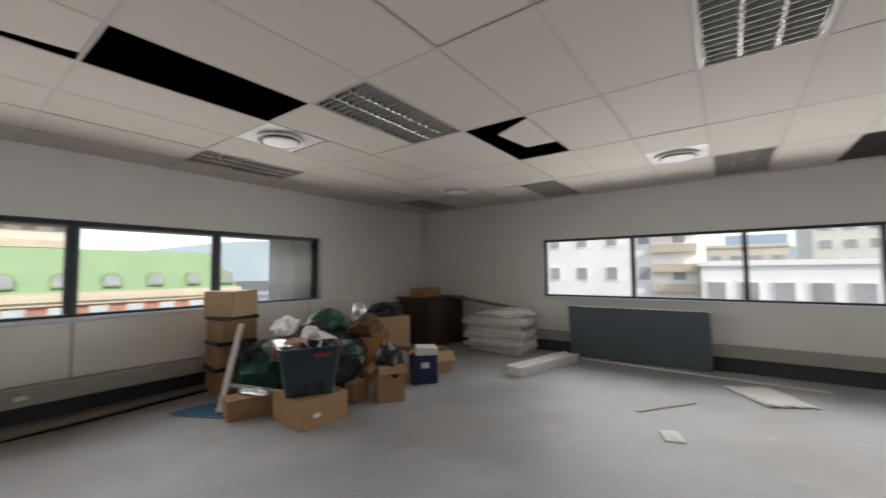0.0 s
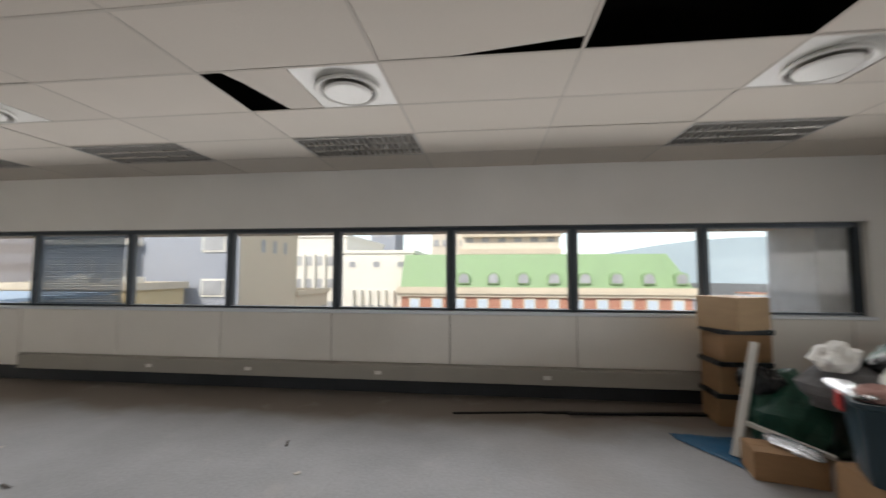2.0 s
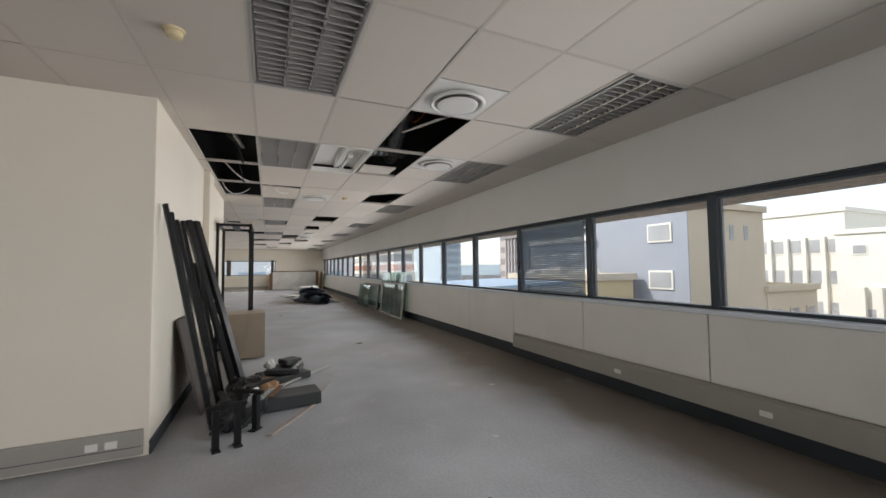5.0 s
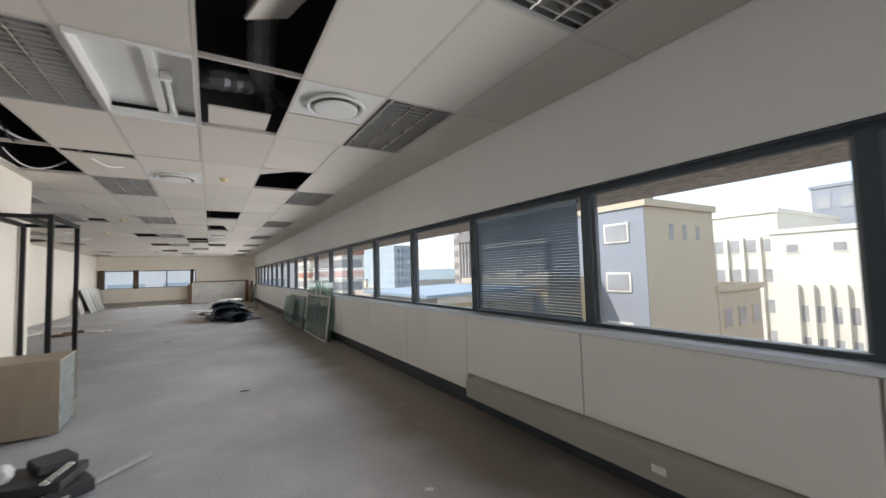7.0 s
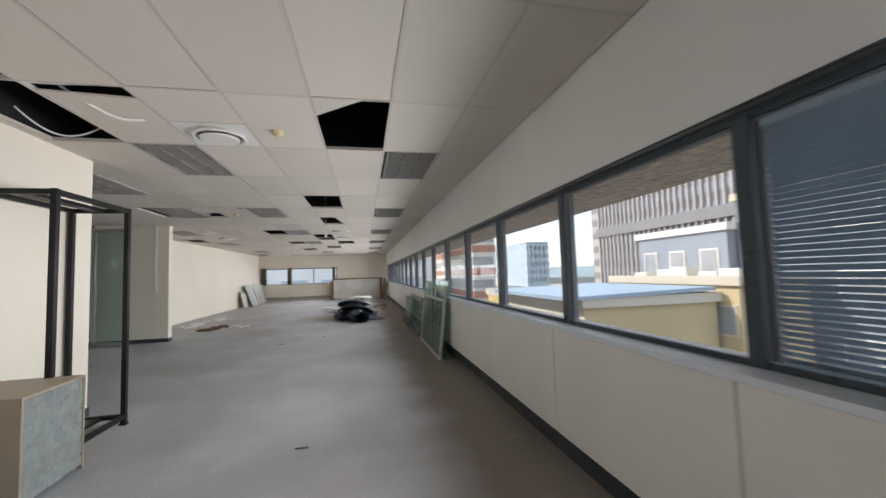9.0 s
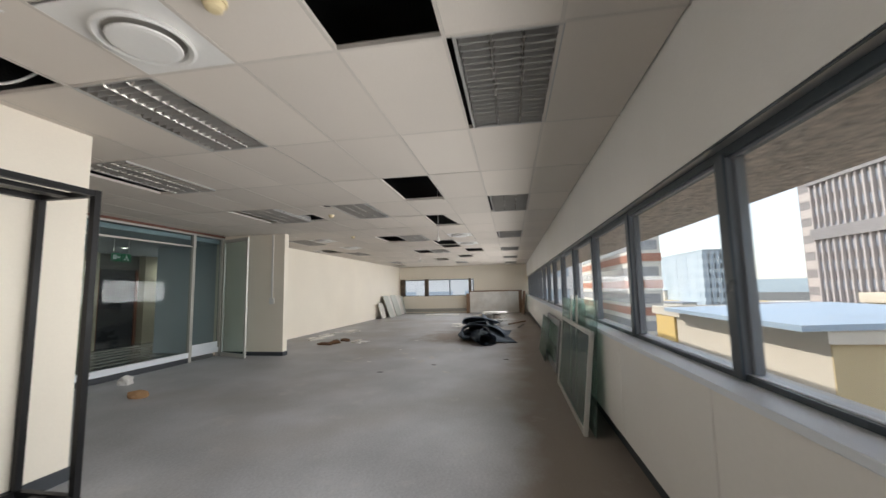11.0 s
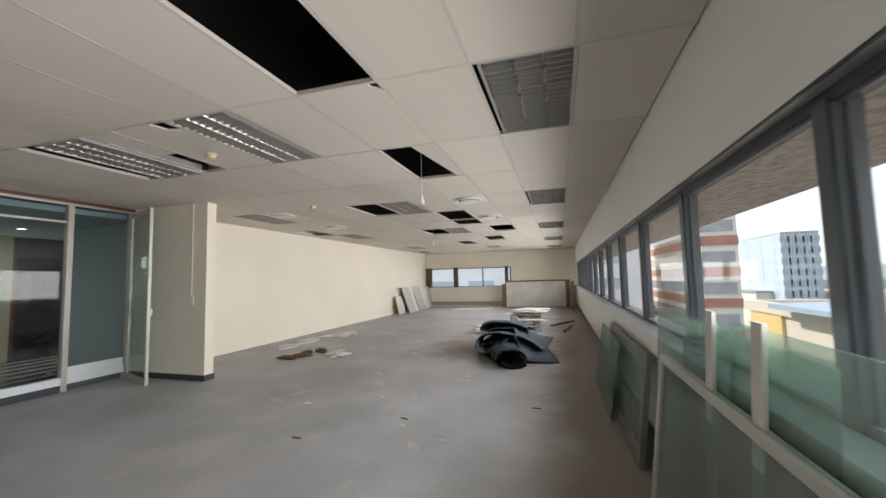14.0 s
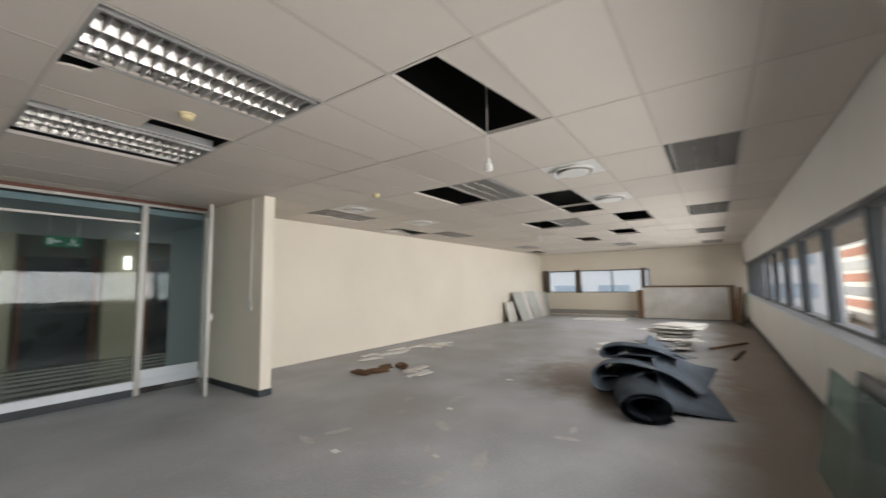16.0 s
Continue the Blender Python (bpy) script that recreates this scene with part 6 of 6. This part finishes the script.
carpet_roll(-18.95, 3.35, 0.0, 0.2, 1.5, -6, 1.8, "loosely rolled charcoal carpet lying on the floor")


def carpet_fold(cx, cy, rot, length, prof, seed, label):
    """A carpet piece folded over: a profile across the heap swept along it, wavering as it goes."""
    bm = bmesh.new()
    fine = []
    for a, b in zip(prof, prof[1:]):
        fine += [(a[0] + (b[0] - a[0]) * q / 5, a[1] + (b[1] - a[1]) * q / 5) for q in range(5)]
    fine.append(prof[-1])
    for _ in range(3):
        fine = [fine[0]] + [((p[0] + 2 * q[0] + r[0]) / 4, (p[1] + 2 * q[1] + r[1]) / 4) for p, q, r in zip(fine, fine[1:], fine[2:])] + [fine[-1]]
    rows = []
    for s_ in range(19):
        u = s_ / 18
        row = []
        for k, (y, z) in enumerate(fine):
            wv = noise.noise((u * 2.5 + seed, k * 0.09, seed))
            row.append(bm.verts.new((length * (u - 0.5) + 0.1 * wv, y * (1 - 0.25 * (u - 0.4) ** 2) + 0.09 * wv, max(0.012, z * (1 - 0.35 * u * u) + 0.045 * wv))))
        rows.append(row)
    for a, b in zip(rows, rows[1:]):
        for k in range(len(fine) - 1):
            bm.faces.new((a[k], a[k + 1], b[k + 1], b[k]))
    bmesh.ops.recalc_face_normals(bm, faces=bm.faces)
    bmesh.ops.solidify(bm, geom=bm.faces[:], thickness=0.013)
    for f in bm.faces:
        f.smooth = True
    ob = obj("folded_carpet", bm, M_CARPET)
    ob.matrix_world = pose(cx, cy, 0, 0, 0, rot)
    return tagged(ob, label, "carpet", "carpet heap")


carpet_fold(-18.15, 3.58, 184, 1.1, [(-0.72, 0.2), (-0.5, 0.36), (-0.3, 0.43), (0.05, 0.46), (0.36, 0.41), (0.5, 0.29), (0.46, 0.16), (0.28, 0.12), (0.02, 0.24), (-0.2, 0.33)], 1.3, "charcoal carpet folded back on itself over the rolls")
carpet_fold(-18.7, 3.6, 177, 0.95, [(-0.5, 0.47), (-0.2, 0.57), (0.15, 0.59), (0.4, 0.53), (0.5, 0.43), (0.38, 0.37), (0.1, 0.46), (-0.25, 0.48)], 4.1, "charcoal carpet folded back on itself over the rolls")
carpet_fold(-18.2, 3.2, 194, 0.7, [(-0.2, 0.24), (0.02, 0.22), (0.16, 0.14), (0.14, 0.05), (-0.06, 0.03), (-0.25, 0.05)], 7.7, "charcoal carpet edge curled over on the floor")


def ridge(u, v):
    """The large piece: flat by the roll, rising to a peak at the back, falling to the floor towards the windows."""
    hgt = 0.05 + 0.27 * min(1, u / 0.14) + 0.29 * math.sin(0.5 * math.pi * max(0, min(1, (u - 0.14) / 0.46))) - 0.5 * max(0, (u - 0.66) / 0.34) ** 1.3
    n = noise.noise((u * 3, v * 3, 4))
    return Vector((-17.36 - 2.9 * u - 0.15 * v * (1 - u), 3.98 - 0.34 * min(1, u / 0.5) + (0.62 + 0.2 * u) * v, 0.014 + max(0.0, hgt * (1 - v) ** 1.25) + 0.012 * abs(n)))


rumple("carpet_sheet", 28, 20, ridge, 0.01, M_CARPET)
tagged(bpy.data.objects["carpet_sheet"], "large charcoal carpet piece sloping off the heap to the floor", "carpet", "carpet heap")
rumple("carpet_sheet", 20, 16, lambda u, v: Vector((-18.85 - 1.3 * u, 3.68 - 0.75 * v, 0.014 + max(0.0, (0.56 - 0.4 * u) * (1 - v)) + 0.04 * abs(noise.noise((u * 3, v * 3, 8))))), 0.012, M_CARPET)
tagged(bpy.data.objects["carpet_sheet.001"], "charcoal carpet piece peaked at the back of the heap", "carpet", "carpet heap")
# stacked boards behind it
for k in range(12):
    w, d = rs.uniform(0.9, 1.3), rs.uniform(0.6, 0.95)
    b = obj("ceiling_board", bx(-w / 2, w / 2, -d / 2, d / 2, 0, 0.02, None, 0.002), M_PAPER if k % 3 else M_BOARD)
    b.matrix_world = pose(-22.5 + rs.uniform(-0.3, 0.3), 3.7 + rs.uniform(-0.15, 0.15), 0.02 + 0.04 * k, rs.uniform(-1, 1), rs.uniform(-1, 1), rs.uniform(-25, 25))
    tagged(b, "stained grey-white ceiling board in a loose stack", "board", "stacked ceiling boards")
for k in range(9):
    w, d = rs.uniform(0.3, 1.0), rs.uniform(0.3, 0.6)
    b = obj("ceiling_board", bx(-w / 2, w / 2, -d / 2, d / 2, 0, 0.018, None, 0.002), M_PAPER if k % 2 else M_UNDERLAY)
    b.matrix_world = pose(-21.2 + rs.uniform(-0.6, 0.5), 3.2 + rs.uniform(-0.5, 0.6), 0.002 + 0.021 * k, rs.uniform(-1, 1), rs.uniform(-1, 1), rs.uniform(-60, 60))
    tagged(b, "broken grey ceiling board lying on the floor", "board", "broken boards")
plank("timber_batten", (-22.3, 4.35, 0.03), (-23.4, 5.0, 0.05), 0.05, 0.04, M_BROWNWOOD, "brown timber batten on the floor", "batten")
plank("timber_batten", (-21.2, 4.7, 0.02), (-22.4, 4.9, 0.02), 0.05, 0.03, M_DARKWOOD, "dark timber batten on the floor", "batten")

# ---- far end ----
ds = empty("counter", pose(-29.5, 3.56, 0), "long white fronted counter with brown wooden ends", "counter")
part("front_panel", bx(0.1, 0.13, -1.38, 1.32, 0.03, 1.19, None, 0.004), M_BOARD, ds)
part("end_panel", bx(-0.3, 0.15, -1.58, -1.385, 0, 1.1, None, 0.006), M_BROWNWOOD, ds)
part("end_panel", bx(-0.3, 0.15, 1.325, 1.5, 0, 1.19, None, 0.006), M_BROWNWOOD, ds)
part("top", bx(-0.3, 0.17, -1.4, 1.52, 1.192, 1.25, None, 0.008), M_BROWNWOOD, ds)
plank("brown_plank", (-28.2, 5.05, 0.01), (-28.25, 5.16, 1.2), 0.25, 0.03, M_BROWNWOOD, "brown plank standing at the window wall", "plank")
for k, (x, tilt, w, h, m) in enumerate(((-25.9, 14, 0.35, 0.75, M_BOARD), (-26.6, 20, 0.4, 1.15, M_GREENSHEET), (-27.3, 17, 0.4, 1.12, M_BOARD), (-27.9, 19, 0.45, 1.15, M_GREENSHEET), (-28.7, 15, 0.55, 1.1, M_BOARD), (-29.3, 12, 0.5, 1.05, M_GREENSHEET))):
    b = obj("leaning_board", bx(-w, w, -0.012, 0.012, 0, h, None, 0.003), m)
    b.matrix_world = pose(x, -1.92 + 0.03 + h * math.sin(radians(tilt)), 0.006, tilt, 0, 0)
    tagged(b, "grey-green board leaning on the back wall", "board", "boards leaning on the back wall")
b = obj("white_board", bx(-0.6, 0.6, -0.9, 0.9, 0, 0.02, None, 0.004), M_PAPER)
b.matrix_world = pose(-28.3, 0.8, 0.003, 0, 0, 3)
tagged(b, "white board lying flat on the floor", "board")
for y0, y1 in ((-1.98, -1.72), (-0.52, -0.28), (2.08, 2.24)):
    cu_ = rumple("curtain", 24, 2, lambda u, v: Vector((XW + 0.05 + 0.025 * math.sin(u * 30), y0 + (y1 - y0) * u, SILL - 0.02 + (HEAD - SILL) * v)), 0.003, M_CURTAIN)
    tagged(cu_, "narrow brown curtain bunched beside the end window", "curtain", "curtains of the end window")

# ---- litter ----
rl = random.Random(21)
for k, (x, y) in enumerate(((-17.0, -0.34), (-17.22, -0.2), (-17.5, -0.28), (-17.75, -0.1))):
    clump("brown_scrap", x, y, 0, 0.13, 0.045, M_BROWNCLOTH, "brown crumpled scrap on the floor", "scrap", 81 + k, 1.5, 0.7)
for k in range(26):
    x = rl.uniform(-20.4, -17.9) if k < 20 else rl.uniform(-17.9, -17.3)
    y = -1.25 + rl.uniform(-0.2, 0.25) - 0.35 * (x + 19.2) * (x < -19.2) if k < 20 else rl.uniform(0.2, 0.6)
    a = rl.uniform(0, 3.1)
    l = rl.uniform(0.08, 0.28)
    plank("board_offcut", (x - l * math.cos(a), y - l * math.sin(a) * 0.6, 0.012), (x + l * math.cos(a), y + l * math.sin(a) * 0.6, 0.012 + rl.uniform(0, 0.03)), rl.uniform(0.05, 0.14), 0.02, M_PAPER if k % 3 else M_BOARD, "white board offcut lying on the floor", "offcut")
cable("white_cable", [(-18.4, -1.2, 0.01), (-18.9, -0.9, 0.01), (-19.3, -1.3, 0.03), (-19.9, -1.0, 0.01), (-19.5, -0.7, 0.01)], 0.012, M_PAPER, "white cable coiled on the floor")
for x, y, s in ((-17.75, 0.42, 0.14), (-16.3, 1.9, 0.08), (-15.2, 2.5, 0.07), (-14.4, 3.1, 0.06), (-1.6, 3.5, 0.05), (-3.6, 2.2, 0.05), (-17.9, 1.9, 0.1), (-2.9, 2.9, 0.05), (-4.2, 3.6, 0.05), (-14.8, 1.7, 0.09), (-5.4, 4.3, 0.06)):
    paper(x, y, s, s * 0.7, s * 900, s * 70, M_BOARD if s < 0.08 else M_PAPER, "small torn scrap on the floor")
# plaster dust smears on the screed
M_DUST = mat("plaster_dust", (0.5, 0.49, 0.475), 0.9, var=0.15, scale=8, fine=60, bump=0.002)
for k in range(16):
    x, y = rl.uniform(-17.5, -13.2), rl.uniform(1.2, 4.2)
    bm = bmesh.new()
    n = 14
    r = rl.uniform(0.03, 0.1)
    vs = [bm.verts.new((r * (1 + 0.6 * noise.noise((q * 0.9, k, 0))) * math.cos(2 * math.pi * q / n) * 1.8, r * (1 + 0.6 * noise.noise((q * 0.9, k, 5))) * math.sin(2 * math.pi * q / n) * 0.6, 0.0015)) for q in range(n)]
    bm.faces.new(vs)
    o = obj("dust_smear", bm, M_DUST)
    o.matrix_world = pose(x, y, 0, 0, 0, rl.uniform(0, 180))
    tagged(o, "pale plaster dust smeared on the floor", "dust", "dust smears", "stuff")
for x, y in ((-14.6, 3.0), (-13.9, 2.2), (-1.9, 3.9), (-3.4, 3.1), (-2.7, 2.2), (-15.2, 4.3), (-8.6, 3.4)):
    a = rl.uniform(0, 3)
    plank("splinter", (x, y, 0.004), (x + 0.1 * math.cos(a), y + 0.1 * math.sin(a), 0.006), 0.018, 0.006, M_DARKWOOD, "dark splinter on the floor", "splinter")
